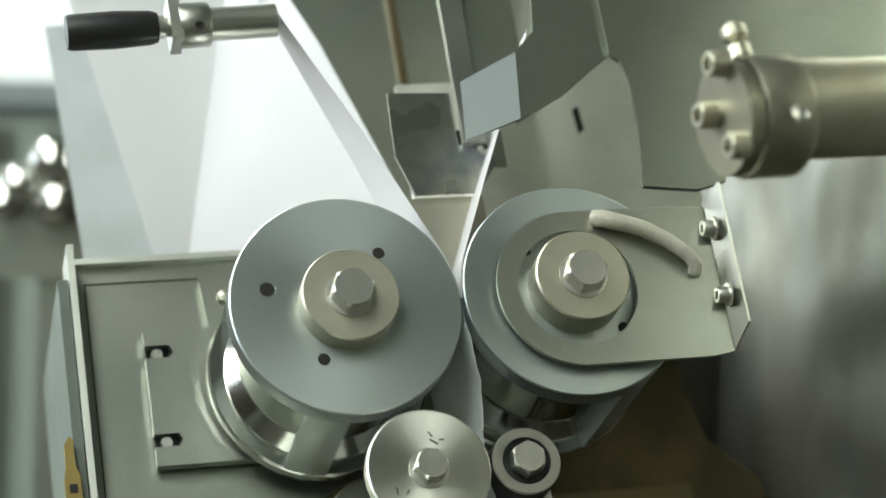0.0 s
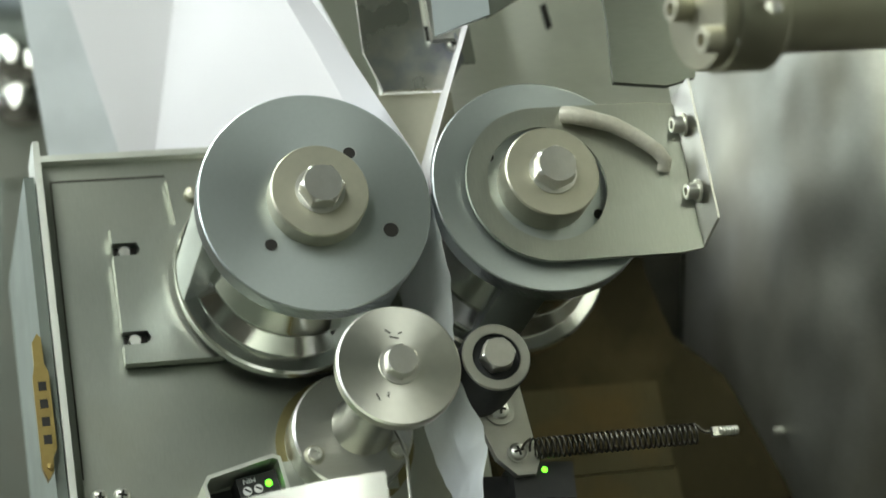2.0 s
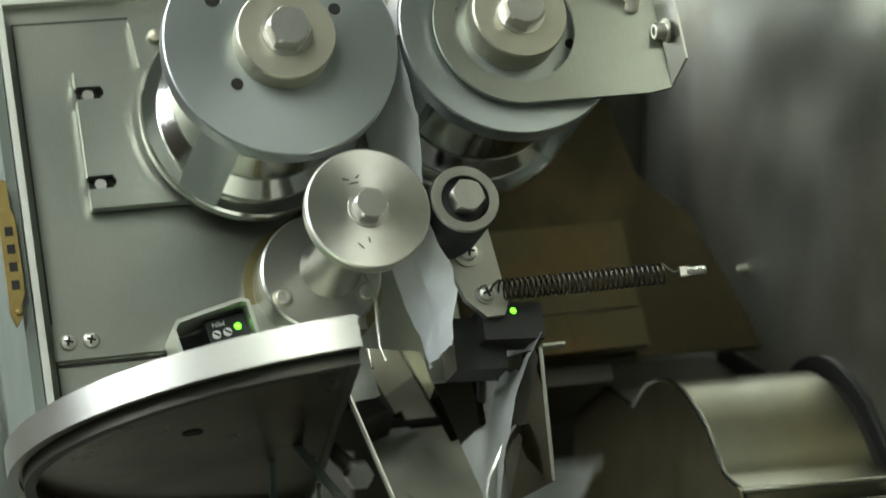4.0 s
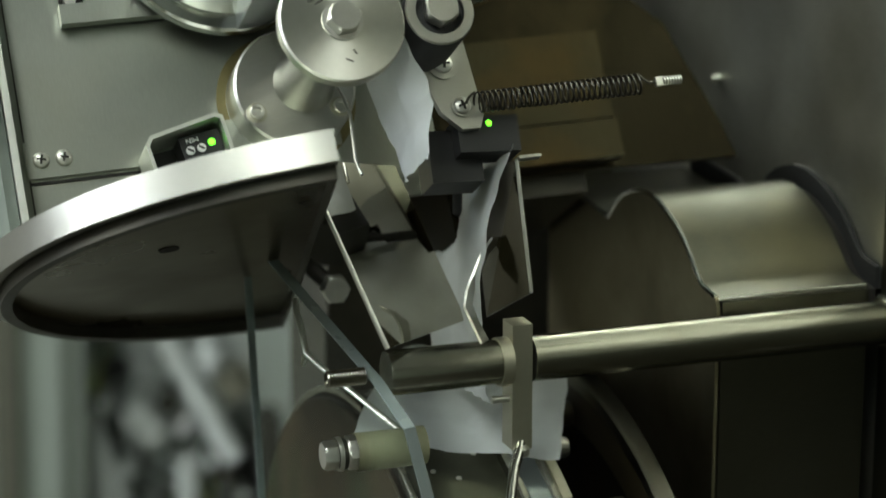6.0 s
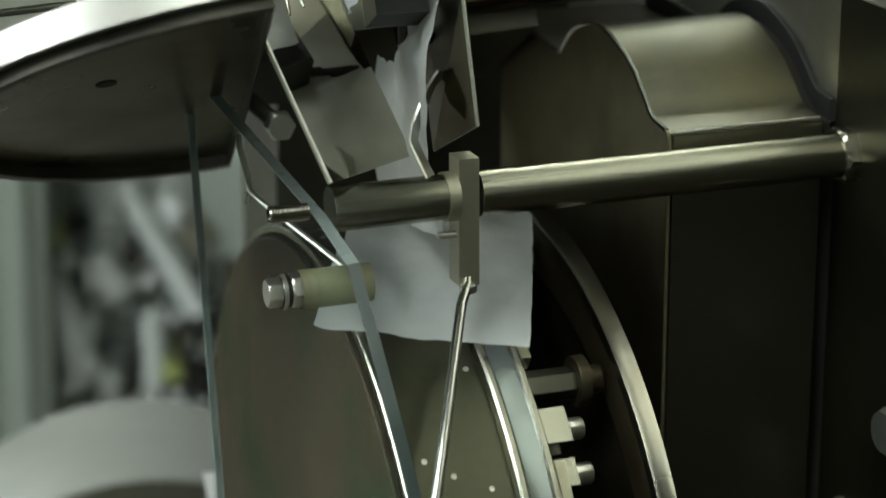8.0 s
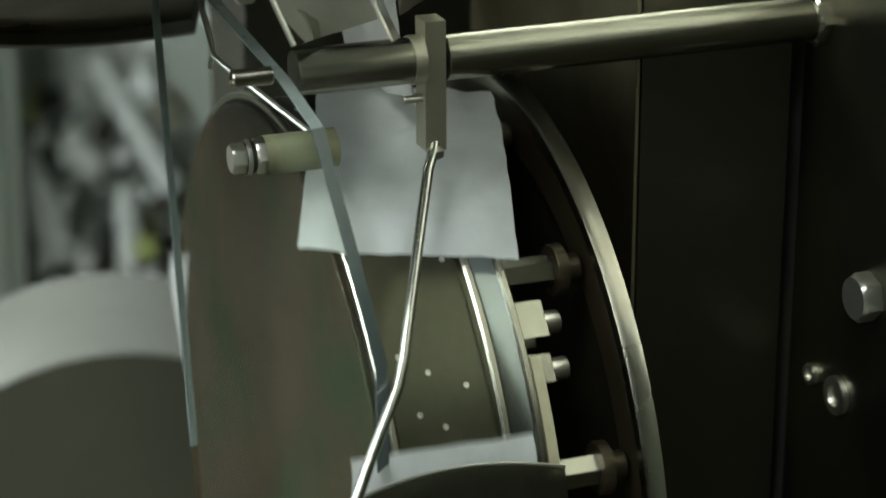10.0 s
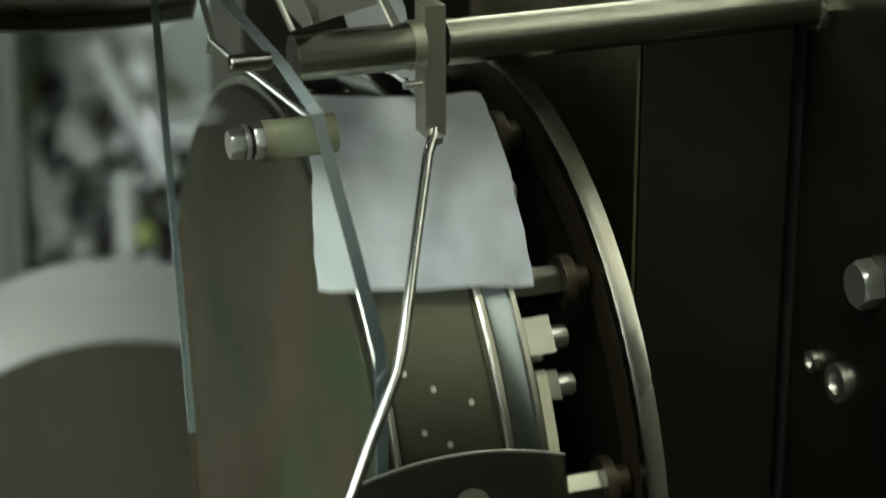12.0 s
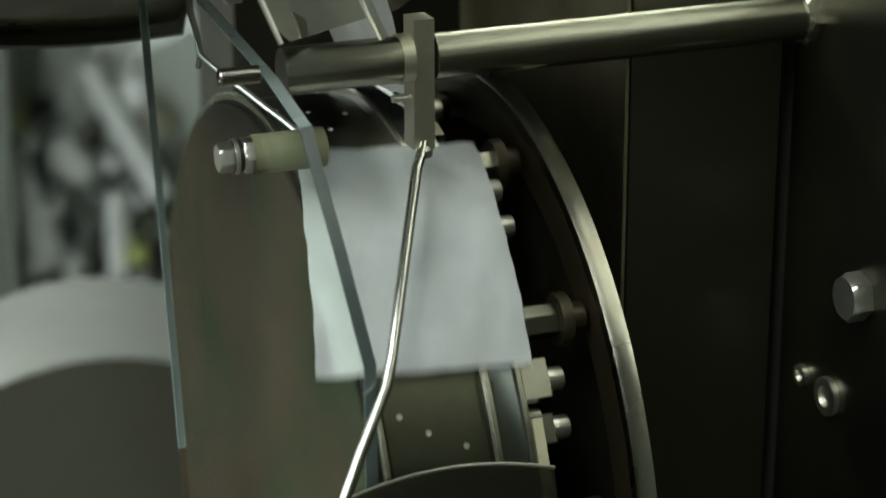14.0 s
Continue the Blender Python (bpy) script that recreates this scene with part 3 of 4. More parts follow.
def spring():
    t = thing("tension_spring", "dark steel tension spring hooked to a threaded stud", "spring", UNIT)
    turns, n = 31, 14
    x0, x1 = 84, 158.5
    pts = []
    for k in range(turns * n + 1):
        a = 2 * math.pi * k / n
        pts.append((x0 + (x1 - x0) * k / (turns * n), 30 + 4.3 * math.cos(a), -107.6 + 4.3 * math.sin(a)))
    part("coil", tube(pts, 0.52, 6), SPRINGST, t)
    part("hook", tube([(158.5, 30, -107.6 + 4.6), (161, 30, -106), (163, 30, -107.5), (168, 30, -107.6)], 0.6, 6), DARK, t)
    part("hook_end", tube([(84, 30, -103), (81, 30, -105), (79, 30.5, -107.5)], 0.6, 6), DARK, t)
    bm = bmesh.new()
    for k in range(7):
        lathe([(1.7, k * 1.3), (2.2, k * 1.3 + 0.6), (1.7, k * 1.3 + 1.3)], "x", 16, bm=bm)
    part("stud", bm, BOLT, t, m=mm(169, 30, -107.6))
    part("eye", prism([(166, -109.6), (170, -109.6), (170, -105.6), (166, -105.6)], 29, 31), BOLT, t, bevel=0.5)
    return t


spring()


def sensors():
    t = thing("sensor_amplifier", "black sensor amplifier with two dials and a lit lamp", "sensor", UNIT @ mm(-32, 78, -101, 0, -9, 0))
    part("body", box(-3, 15, -3, 14, -12, 6.0), BLACK, t, bevel=0.8)
    part("hood", prism([(-19, -12), (-19, 5), (-16, 8.5), (14, 11), (17, 9), (17, -12), (15.4, -12), (15.4, 8.0), (13.4, 9.2), (-15.2, 6.8), (-17.4, 4.2), (-17.4, -12)], -11, 14), FOLDST, t, "bent bright sheet hood", bevel=0.2)
    part("hood_back", box(-17.4, 15.4, 12, 14, -12, 6), BLACK, t)
    for dx in (0.5, 5.5):
        d = part("dial", lathe([(2.0, -3.2), (1.8, -4.0), (0.001, -4.0)], "y", 20), WHITE, t, m=mm(dx, 0, -0.6))
        part("pointer", box(-1.5, 1.5, -4.2, -3.9, -0.4, 0.4), BLACK, d, m=mm(0, 0, 0, 0, 40, 0))
    part("lamp", lathe([(1.6, -3.2), (1.2, -4.0), (0.001, -4.3)], "y", 20), LED, t, "lit green lamp", m=mm(10.5, 0, 0.8))
    for text, dx, dz, turn in (("MIN", 2.5, 2.4, 180), ("MAX", 4.5, -7.0, 180)):
        c = bpy.data.curves.new("lettering", "FONT")
        c.body, c.size, c.align_x, c.extrude = text, 0.0032, "CENTER", 0.0001
        o = new("lettering", c)
        c.materials.append(WHITE)
        o.parent = t
        o.matrix_basis = mm(dx, -3.3, dz + (2.4 if turn else 0), 90, 0, 0) @ pose(0, 0, 0, 0, 0, turn)
    s = thing("photo_sensor", "black photo sensor with a lit green lamp under the swing arm", "sensor", UNIT @ mm(84, 44, -118, 0, 4, 0))
    part("body", box(-8, 19, -6, 12, -9, 7), BLACK, s, bevel=1)
    part("lower_block", box(-19, 4, 4, 24, -19, 4), BLACK, s, bevel=1.2)
    part("lamp", lathe([(1.4, -6), (1.0, -7), (0.001, -7.3)], "y", 16), LED, s, "lit green lamp", m=mm(6, 0, 3.5))
    part("cable", tube([(-4, 14, -10), (-2, 26, -17), (4, 50, -20), (12, 78, -16)], 2.2, 10), RUBBER, s)


sensors()


# ---- paper ----
def webs():
    t = thing("paper_web", "white paper web running down into the roller nip", "paper", UNIT)
    run = [(50.3 * math.cos(radians(a)), 50.3 * math.sin(radians(a))) for a in range(0, 23, 4)] + [(46.2, 20.6), (18.5, 83.4), (-14.6, 150.6), (-36, 198)]
    def far(z):
        return 42 - 30 * max(0.0, min(1.0, (z - 30) / 120))
    part("wrap", strip([(x, 1, z) for x, z in run[:7]], [(x, far(z), z) for x, z in run[:7]]), PAPER, t)
    part("run", strip([(x, 1, z) for x, z in run[6:]], [(x, far(z), z) for x, z in run[6:]]), PAPER, t)
    t = thing("paper_web", "white paper web coming from the far side into the roller nip", "paper", UNIT)
    run = [(101 - 49.9 * math.cos(radians(a)), 0.6 + 49.9 * math.sin(radians(a))) for a in range(0, 21, 4)] + [(54.4, 19), (72, 60), (90, 100), (103, 131)]
    part("wrap", strip([(x, 1, z) for x, z in run[:7]], [(x, 79, z) for x, z in run[:7]]), PAPER, t)
    part("run", strip([(x, 1, z) for x, z in run[6:]], [(x, 79, z) for x, z in run[6:]]), PAPER, t)
    t = thing("joined_paper_web", "crumpled joined paper strip hanging below the rollers", "paper", UNIT)
    L = [(50.6, -1), (50.8, -12), (51.5, -24), (53, -36), (51.8, -48), (50.2, -60), (50.2, -76), (51, -92), (53.5, -104), (56, -114), (54.5, -124), (55, -133)]
    fine = []
    for (x0, z0), (x1, z1) in zip(L, L[1:]):
        for q in range(4):
            fine.append((x0 + (x1 - x0) * q / 4, z0 + (z1 - z0) * q / 4))
    bm, rows, cols = bmesh.new(), [], 14
    for i, (x, z) in enumerate(fine):
        row = []
        front = 1 + 2.6 * noise.noise((i * 0.22, 0.3, 0)) + 1.2 * noise.noise((i * 0.7, 4.0, 0))
        front += 2.6 * max(0, i - 36)
        back = 79 - 0.38 * i
        for j in range(cols + 1):
            y = front + (back - front) * j / cols
            amp = min(1.0, max(0.0, (i - 4) / 14))
            row.append(bm.verts.new((x - 0.03 * j + amp * (3.4 * noise.noise((i * 0.11, j * 0.28, 2.0)) + 1.6 * noise.noise((i * 0.3, j * 0.6, 7.0))), y, z + (2.5 * noise.noise((j * 0.9, 1.0, 0)) if i == len(fine) - 1 else 0))))
        rows.append(row)
    cut = 34
    def mesh_of(part_rows):
        b2 = bmesh.new()
        g = [[b2.verts.new(v.co) for v in r] for r in part_rows]
        for p, q in zip(g, g[1:]):
            for j in range(cols):
                b2.faces.new((p[j], p[j + 1], q[j + 1], q[j]))
        return b2
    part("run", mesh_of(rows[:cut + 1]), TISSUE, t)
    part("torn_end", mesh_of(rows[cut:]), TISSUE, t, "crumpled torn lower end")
    bm.free()
    t = thing("wide_paper_web", "wide bright white paper web hanging behind the rollers", "paper", UNIT)
    part("front_face", strip([(-43, 158, 60), (-42, 152, 90), (-14, 150, 210), (-5, 150, 245)], [(72, 100, 33), (70, 98, 63), (28, 96, 182), (12, 96, 218)], 0.3), PAPER, t)
    part("folded_face", strip([(-52, 158, 60), (-55.7, 150, 90), (-80, 148, 212), (-90, 148, 260)], [(-41, 157, 60), (-41, 151, 90), (-13, 149, 210), (-4, 149, 245)], 0.3), PAPER, t)
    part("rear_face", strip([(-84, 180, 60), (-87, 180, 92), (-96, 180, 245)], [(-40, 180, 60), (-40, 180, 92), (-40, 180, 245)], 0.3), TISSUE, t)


webs()


# ---- upper fittings ----
def upper():
    t = thing("crank_handle", "black plastic crank handle on a steel shaft with clamp collar", "handle", UNIT @ mm(-74, 4, 139, 0, -2, 0))
    part("grip", lathe([(0.001, -31), (7.4, -31), (8, -29), (8.4, -10), (7.6, 6), (6.6, 9), (0.001, 9)], "x", 32), BLACK, t)
    part("shank", lathe([(5.2, 9), (5.2, 12), (4.4, 12), (4.4, 16)], "x", 24), BOLT, t)
    part("arm", box(14, 19, -8, 8, -9.5, 12), STEEL, t, bevel=1)
    part("clamp_collar", lathe([(9.5, 18), (10, 19), (10, 31), (9.5, 32)], "x", 40), STEEL, t)
    part("collar_screw", lathe([(2.2, -10.2), (1.6, -10.3), (0.001, -9)], "y", 16), HOLE, t, m=mm(26, 0, -6))
    part("shaft", lathe([(7.5, 30), (7.5, 62)], "x", 32), STEEL, t)
    t = thing("steel_screen", "dull brushed steel rear panel of the feed unit", "panel", UNIT)
    part("sheet", box(10, 175, 150, 154, 40, 330), STEEL_H, t)
    part("seam", box(80, 84, 146, 150, 40, 330), RUST, t)
    t = thing("guide_tab", "bent steel guide tab with a heat-tinted lower corner", "bracket", UNIT)
    part("tab", prism([(40.5, 116.4), (69.8, 115.2), (69.8, 88), (84, 92), (86, 78), (76, 64), (46, 64.5), (39.6, 84)], 30, 32), TINTST, t, bevel=0.4)
    cross_screw(t, 81.8, 30, 85.5, 3.6, turn=30)
    part("rear_tab", prism([(74, 78), (92, 78), (92, 150), (74, 150)], 33, 35), STEEL_H, t, bevel=0.4)
    cross_screw(t, 82, 33, 108, 3.6, turn=10)
    part("lower_block", box(43, 78, 34, 60, 26, 64), NICKEL, t, bevel=1.5)
    t = thing("steel_strip", "upright dull steel strip behind the moving pusher", "strip", UNIT)
    part("back_strip", box(84, 118, 60, 64, 120, 260), STEEL_H, t, bevel=0.6)
    part("slot_shadow", box(70.5, 76, 32.2, 33, 86, 97), HOLE, t)
    pusher = thing("web_pusher", "sliding steel pusher plate with a bright folded lip", "pusher", UNIT)
    part("strip", box(71.5, 82, 26, 30, 87, 260), STEEL, pusher, "upright guide strip", bevel=0.6)
    # lip is coloured blue-grey for the window light it reflects
    part("lip", strip([(67.0, 1, 105), (92.8, -6, 115.5)], [(64.9, 1, 75.7), (89.5, -6, 81.6)], 1.4), COVER, pusher, "brushed lip with a bluish reflection in its colour")
    wing = [(90.4, 113.6), (88.2, 80.6), (111.9, 93.9), (130.6, 108.3), (152, 124), (152, 260), (120.3, 260), (103.1, 126.3)]
    part("wing", prism(wing, -5, -2.8), WINGST, pusher, "dull grey-green wing", bevel=0.4)
    part("tie", box(76, 128, -2.6, 27, 240, 246), STEEL, pusher)
    t = thing("shaft_bracket", "dull grey-green bracket plate behind the shaft flange", "bracket", UNIT)
    plate = [(136, 240), (136, 112), (137.5, 110), (140.2, 107.9), (142.9, 95.6), (142.4, 75.4), (139.4, 44.4), (164, 41.4), (178, 45.1), (186, 80), (310, 80), (310, 240)]
    part("plate", prism(plate, -8.4, -5.6), WINGST, t, bevel=0.4)
    part("boss", lathe([(20, -5.6), (20, -1), (16, 0)], "y", 40), WINGST, t, m=mm(186, 0, 71))
    # added sheet; its bright steel stands in for the lit wall behind
    t = thing("lit_wall_sheet", "added bright sheet standing in for the lit wall behind", "plate", UNIT)
    o = [(60, 52), (205, 36), (205, 250), (130, 250), (96, 150), (60, 150)]
    part("plate", prism([(x, z) for x, z in o], 84, 88), SHEEN, t, bevel=1)
    part("slot", prism([(148, 119), (151, 121), (150, 134), (147, 132)], 83.2, 84.1), HOLE, t)
    t = thing("bearing_shaft", "thick steel shaft with a flanged end and three cap screws", "shaft", Matrix.Translation((0, 0.02, 1.245)) @ Matrix.Scale(0.8, 4) @ Matrix.Translation((0, -0.02, -1.245)) @ UNIT @ mm(186, -25, 71, 0, -3, 6))
    part("flange", prism(circle(0, 0, 26, 40), -8, 0, "x"), SHAFTST, t, bevel=1)
    part("body", lathe([(27, 0), (27.6, 1), (27.6, 24), (26.8, 25)], "x", 56), SHAFTST, t)
    part("tube", lathe([(23, 24), (23, 190)], "x", 56), SHAFTST, t, m=mm(0, 0, 3))
    part("oil_hole", lathe([(4, -30.2), (3, -29.6), (0.001, -29.5)], "y", 20), BOLT, t, m=mm(12, 0, -14))
    for y, z in ((-14, 20), (6, 5), (-12, -20)):
        socket_screw(t, -8, y, z, 6, 9, "x", -1, mat=NICKEL)
    part("grease_nipple", lathe([(4, 28), (5.5, 30), (5.5, 36), (3, 38), (6, 41), (6, 46), (2, 49), (0.001, 49)], "z", 20), NICKEL, t, m=mm(10, 0, 0))
    return pusher


web_pusher = upper()


def side_cover():
    t = thing("side_cover", "blue-grey painted side cover with a brass latch", "cover", UNIT)
    part("panel", box(-112, -107.5, 75, 200, -128, 52), SIDEP, t, bevel=1)
    lt = part("latch", prism([(-2.4, 2), (0, 6), (1.6, 4), (1.8, -8), (3.4, -12), (3.6, -46), (1.6, -50), (1.4, -56), (-1.4, -60), (-3.4, -54), (-3.6, -14), (-2.4, -8)], 70, 74), BRASS, t, "worn brass latch plate", m=mm(-114, 0, -30), bevel=0.6)
    for z in (-18, -26, -34, -42):
        part("slot", box(-1.6, 1.8, 69.7, 70.2, z - 2, z + 2), HOLE, lt)
    part("latch_rivet", lathe([(0.001, 68.6), (1.4, 68.8), (1.6, 70)], "y", 14), BRASS, lt, m=mm(0, 0, -54))


side_cover()


# ---- the turning disc ----
def disc():
    t = thing("feed_disc", "half-round steel cover disc with bright rim and stained underside", "disc", UNIT @ mm(26.5, 105, -145))
    R = 150.0
    out = [(R * math.cos(radians(a)), R * math.sin(radians(a))) for a in range(86, 262, 2)]
    inner = [(x * 0.965 - 0.5, y * 0.965) for x, y in out]
    bm = holed(out, inner, 0, 12.7, "z")
    part("rim", bm, STEEL, t, "bright turned rim", bevel=0.5)
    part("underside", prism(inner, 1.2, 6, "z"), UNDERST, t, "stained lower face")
    part("upper_face", prism(inner, 8, 12, "z"), STEEL_H, t)
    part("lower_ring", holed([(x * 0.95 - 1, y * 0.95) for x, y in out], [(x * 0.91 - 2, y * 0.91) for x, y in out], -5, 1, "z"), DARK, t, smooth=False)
    part("slot_mark", lathe([(4.5, 0.8), (4.5, 1.3)], "z", 20), HOLE, t, m=mm(-75, -33, 0))
    return t


turn_disc = disc()


# ---- chute ----
def chute():
    t = thing("paper_chute", "two polished steel guide sheets forming a paper chute", "chute", UNIT)
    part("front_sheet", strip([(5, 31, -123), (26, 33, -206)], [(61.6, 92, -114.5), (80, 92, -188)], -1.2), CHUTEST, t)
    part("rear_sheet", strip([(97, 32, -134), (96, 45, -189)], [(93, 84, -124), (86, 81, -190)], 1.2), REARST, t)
    part("front_edge", tube([(5, 31, -123), (26, 33, -206)], 1.1, 8), STEEL, t, "bright cut edge")
    part("rear_edge", tube([(97, 32, -134), (96, 45, -189)], 0.9, 8), STEEL, t, "bright cut edge")
    part("lip", box(97, 107, 28, 33, -134.6, -133.4), STEEL, t, bevel=0.3)
    w = thing("bent_guide_wire", "thin bent steel guide strip beside the paper", "guide", UNIT)
    part("strip", tube([(36, 71, -80), (38, 69, -87), (38, 64, -97), (35, 59, -119), (36, 57, -126)], 0.8, 8), STEEL, w)
    f = thing("paper_finger", "curved flat steel finger fixed to the bar", "finger", DRUM)
    part("blade", strip([(48, 26, 48), (43, 26, 41), (39, 25, 33), (34, 20, 27), (31, 14, 21), (31.5, 6, 16), (33, -2, 9)], [(54, 31, 46), (48, 31, 40), (44, 30, 32), (39, 25, 25), (36, 19, 20), (36.5, 11, 14), (38, 3, 8)], 1.2), STEEL, f)
    c = thing("clamp_bolt", "bright hexagon bolt below the cover disc", "bolt", DRUM @ mm(2, 111, 8))
    part("head", hex_head(7, 6, turn=0), BOLT, c)
    part("shank", lathe([(4, 0), (4, 60)], "y", 20), DARK, c)


chute()


# ---- drum side ----
def cabinet():
    t = thing("gear_cabinet", "dark stainless gear cabinet beside the drum", "cabinet", DRUM)
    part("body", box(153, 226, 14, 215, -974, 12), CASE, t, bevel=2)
    prof = [(16, 4), (17, 14), (30, 15.5), (34, 17.5), (39, 22), (51, 32), (61, 37.5), (70, 41), (79, 44), (89, 45.5), (100, 45), (110, 42.5), (119, 39), (126, 34.5), (131, 29.5), (137, 23.5), (144, 24), (160, 25.5), (213, 29), (215, 28), (215, 4)]
    part("hood", prism(prof, 152.4, 226, "x"), HOODST, t, "rounded sheet hood", bevel=0.8)
    side = [(14.6, -970)] + [(14.6, 10)] + prof[1:-1] + [(214, -970)]
    # one side paler than the body: reflected light put into the colour
    part("side_sheet", prism(side, 150.6, 152.2, "x"), SIDEST, t, "side sheet in a paler brown for reflected light")
    part("hood_edge", tube([(151.0, y, z + 0.3) for y, z in prof[1:20]], 1.15, 8), POLISH, t, "bright hood edge")
    part("front_lip", tube([(152, 16.5, 13), (226, 16.5, 13)], 1.0, 8), POLISH, t, "bright folded lip")
    part("gap", prism([(y * 0.97, z - 3) for y, z in prof], 226, 231, "x"), HOLE, t)
    # black arch plate paints the dark gap beside the hood wider
    part("gap_shade_arch", prism([(y, z + 7) for y, z in prof], 231, 233.6, "x"), RUBBER, t, "added black arch plate for the shade in the gap")
    part("round_hole", lathe([(4.5, 152.4), (4.3, 152.7), (0.001, 152.8)], "x", 24), HOLE, t, m=mm(0, 74, -30))
    w = thing("machine_wall", "dark brushed stainless machine wall with screws", "panel", DRUM)
    part("sheet", box(234, 240, -900, 480, -972, 520), WALLST, w, bevel=1)
    part("stub", lathe([(1.5, 229), (1.9, 230), (1.5, 231), (1.9, 232), (1.5, 234)], "x", 16, cap=True), BOLT, w, m=mm(0, 188, 80))
    # added dark sheet that stands in for the black gap behind the plate
    part("gap_shade_back", box(60, 233, 322, 326, -976, 200), DARK, w)
    # added panel; its darker steel stands in for shade on the lower wall
    part("wall_shade_panel", box(231.5, 234, -900, 12, -972, 70), HOODST, w, "added dark panel for the shade on the lower wall", bevel=0.8)
    for y, z, r in ((-11, -165, 5), (-34, -166, 9)):
        socket_screw(w, 231.5, y, z, r, 3, "x", -1)
    f = thing("support_column", "dark steel support column behind the feed plate", "column", DRUM)
    part("post", box(66, 228, 328, 420, -976, 190), DARK, f, bevel=3)
    part("beam", box(-95, 180, 172, 262, -118, 58), DARK, f, m=DRUM.inverted() @ UNIT, bevel=3)
    b = part("wall_bolt", hex_head(11, 9, "x", turn=15), BOLT, w, m=mm(231.5, -56, -110))


cabinet()


def bar():
    t = thing("standoff_bar", "round brushed steel standoff bar with nut and thread", "bar", DRUM)
    part("rod", lathe([(9.3, -8), (9.6, -7), (9.6, 44)], "x", 40), BARST, t)
    part("rod_long", lathe([(9.8, 56), (9.8, 234)], "x", 40), BARST, t)
    part("collar", lathe([(10.4, 41), (10.4, 46)], "x", 40), NICKEL, t)
    part("block", box(46, 55, -6, 6, -38, 17), NICKEL, t, bevel=0.8)
    part("set_pin", lathe([(1.6, 38), (1.6, 46)], "x", 14), BOLT, t, m=mm(0, -2, -16))
    part("end_face", lathe([(9.3, -8), (0.001, -8)], "x", 40), BARST, t)
    bm = bmesh.new()
    for k in range(14):
        lathe([(3.2, -34 + k * 1.2), (3.9, -33.4 + k * 1.2), (3.2, -32.8 + k * 1.2)], "x", 18, bm=bm)
    part("thread", bm, BARST, t)
    part("nut", hex_head(13, 9, "x", turn=0), BARST, t, m=mm(234, 0, 0))


bar()


def glass():
    t = thing("acrylic_guard", "clear acrylic guard plate with polished edges", "guard", DRUM @ mm(-7, -20, -10, 0, 0, 11.5))
    pane = part("plate", prism([(138, 34), (136, 36.4), (120, 40.7), (18, 8), (-9, -5), (-35, -50), (-56, -89), (-56, -300), (110, -300), (117, -193)], -5, 0, "x"), GLASS, t, bevel=0.6)
    pane.visible_shadow = False
    rim = [(117, -193), (138, 34), (136, 36.4), (120, 40.7), (18, 8), (-9, -5), (-35, -50), (-56, -89), (-56, -300)]
    # upper edges take the lit tone, lower ones the shaded tone
    upper, lower = rim[:6], rim[5:]
    part("lit_edge", strip([(-5.2, y, z) for y, z in upper], [(0.2, y, z) for y, z in upper], 0.5), EDGELIT, t, "plate edge in a paler, lit tone")
    part("shaded_edge", strip([(-5.2, y, z) for y, z in lower], [(0.2, y, z) for y, z in lower], 0.5), EDGE, t, "plate edge in a darker, shaded tone")
    r = thing("guide_rod", "bent bright steel rod hanging from the bar block", "rod", DRUM)
    part("rod", tube([(51, -3, -34), (49, -7, -38), (44, -14, -43), (28, -44, -68), (12, -72, -100), (7, -79, -108), (2, -84, -114), (-7.6, -92, -127), (-17, -100, -141), (-34, -114, -168)], 2.3, 14), RODST, r)
    part("weld", lathe([(0.001, -4), (3.6, -2), (3.8, 1), (0.001, 4)], "z", 14), STEEL, r, m=mm(50, -6, -38.5))
    h = thing("spring_clip", "thin bent wire clip behind the acrylic guard", "clip", DRUM)
    part("wire", tube([(-22, 84, 12), (-23, 80, 8), (-22, 74, -1), (-22, 68, -9), (-18, 60, -13), (1, 17, -28), (6, 8, -32)], 1.4, 10), STEEL, h)
    part("foot", tube([(-22, 69, -8), (-23, 70, -15)], 1.2, 8), POLISH, h)
    k = thing("standoff", "tan plastic standoff with a bright hexagon bolt and washers", "standoff", DRUM @ mm(0, 11, -37))
    part("sleeve", lathe([(8, -19), (8.3, -18), (8.3, 12)], "x", 32), TAN, k)
    part("hex_bolt", hex_head(6.6, 6, "x", turn=12), BOLT, k, m=mm(-27, 0, 0))
    part("washer", lathe([(7.2, -27), (7.4, -26), (7.4, -25)], "x", 28), BOLT, k)
    part("spring_washer", lathe([(6.6, -25), (6.8, -24), (6.6, -23)], "x", 28), DARK, k)
    part("nut", hex_head(7.6, 5, "x", turn=0), BOLT, k, m=mm(-18, 0, 0))
    return t


glass()


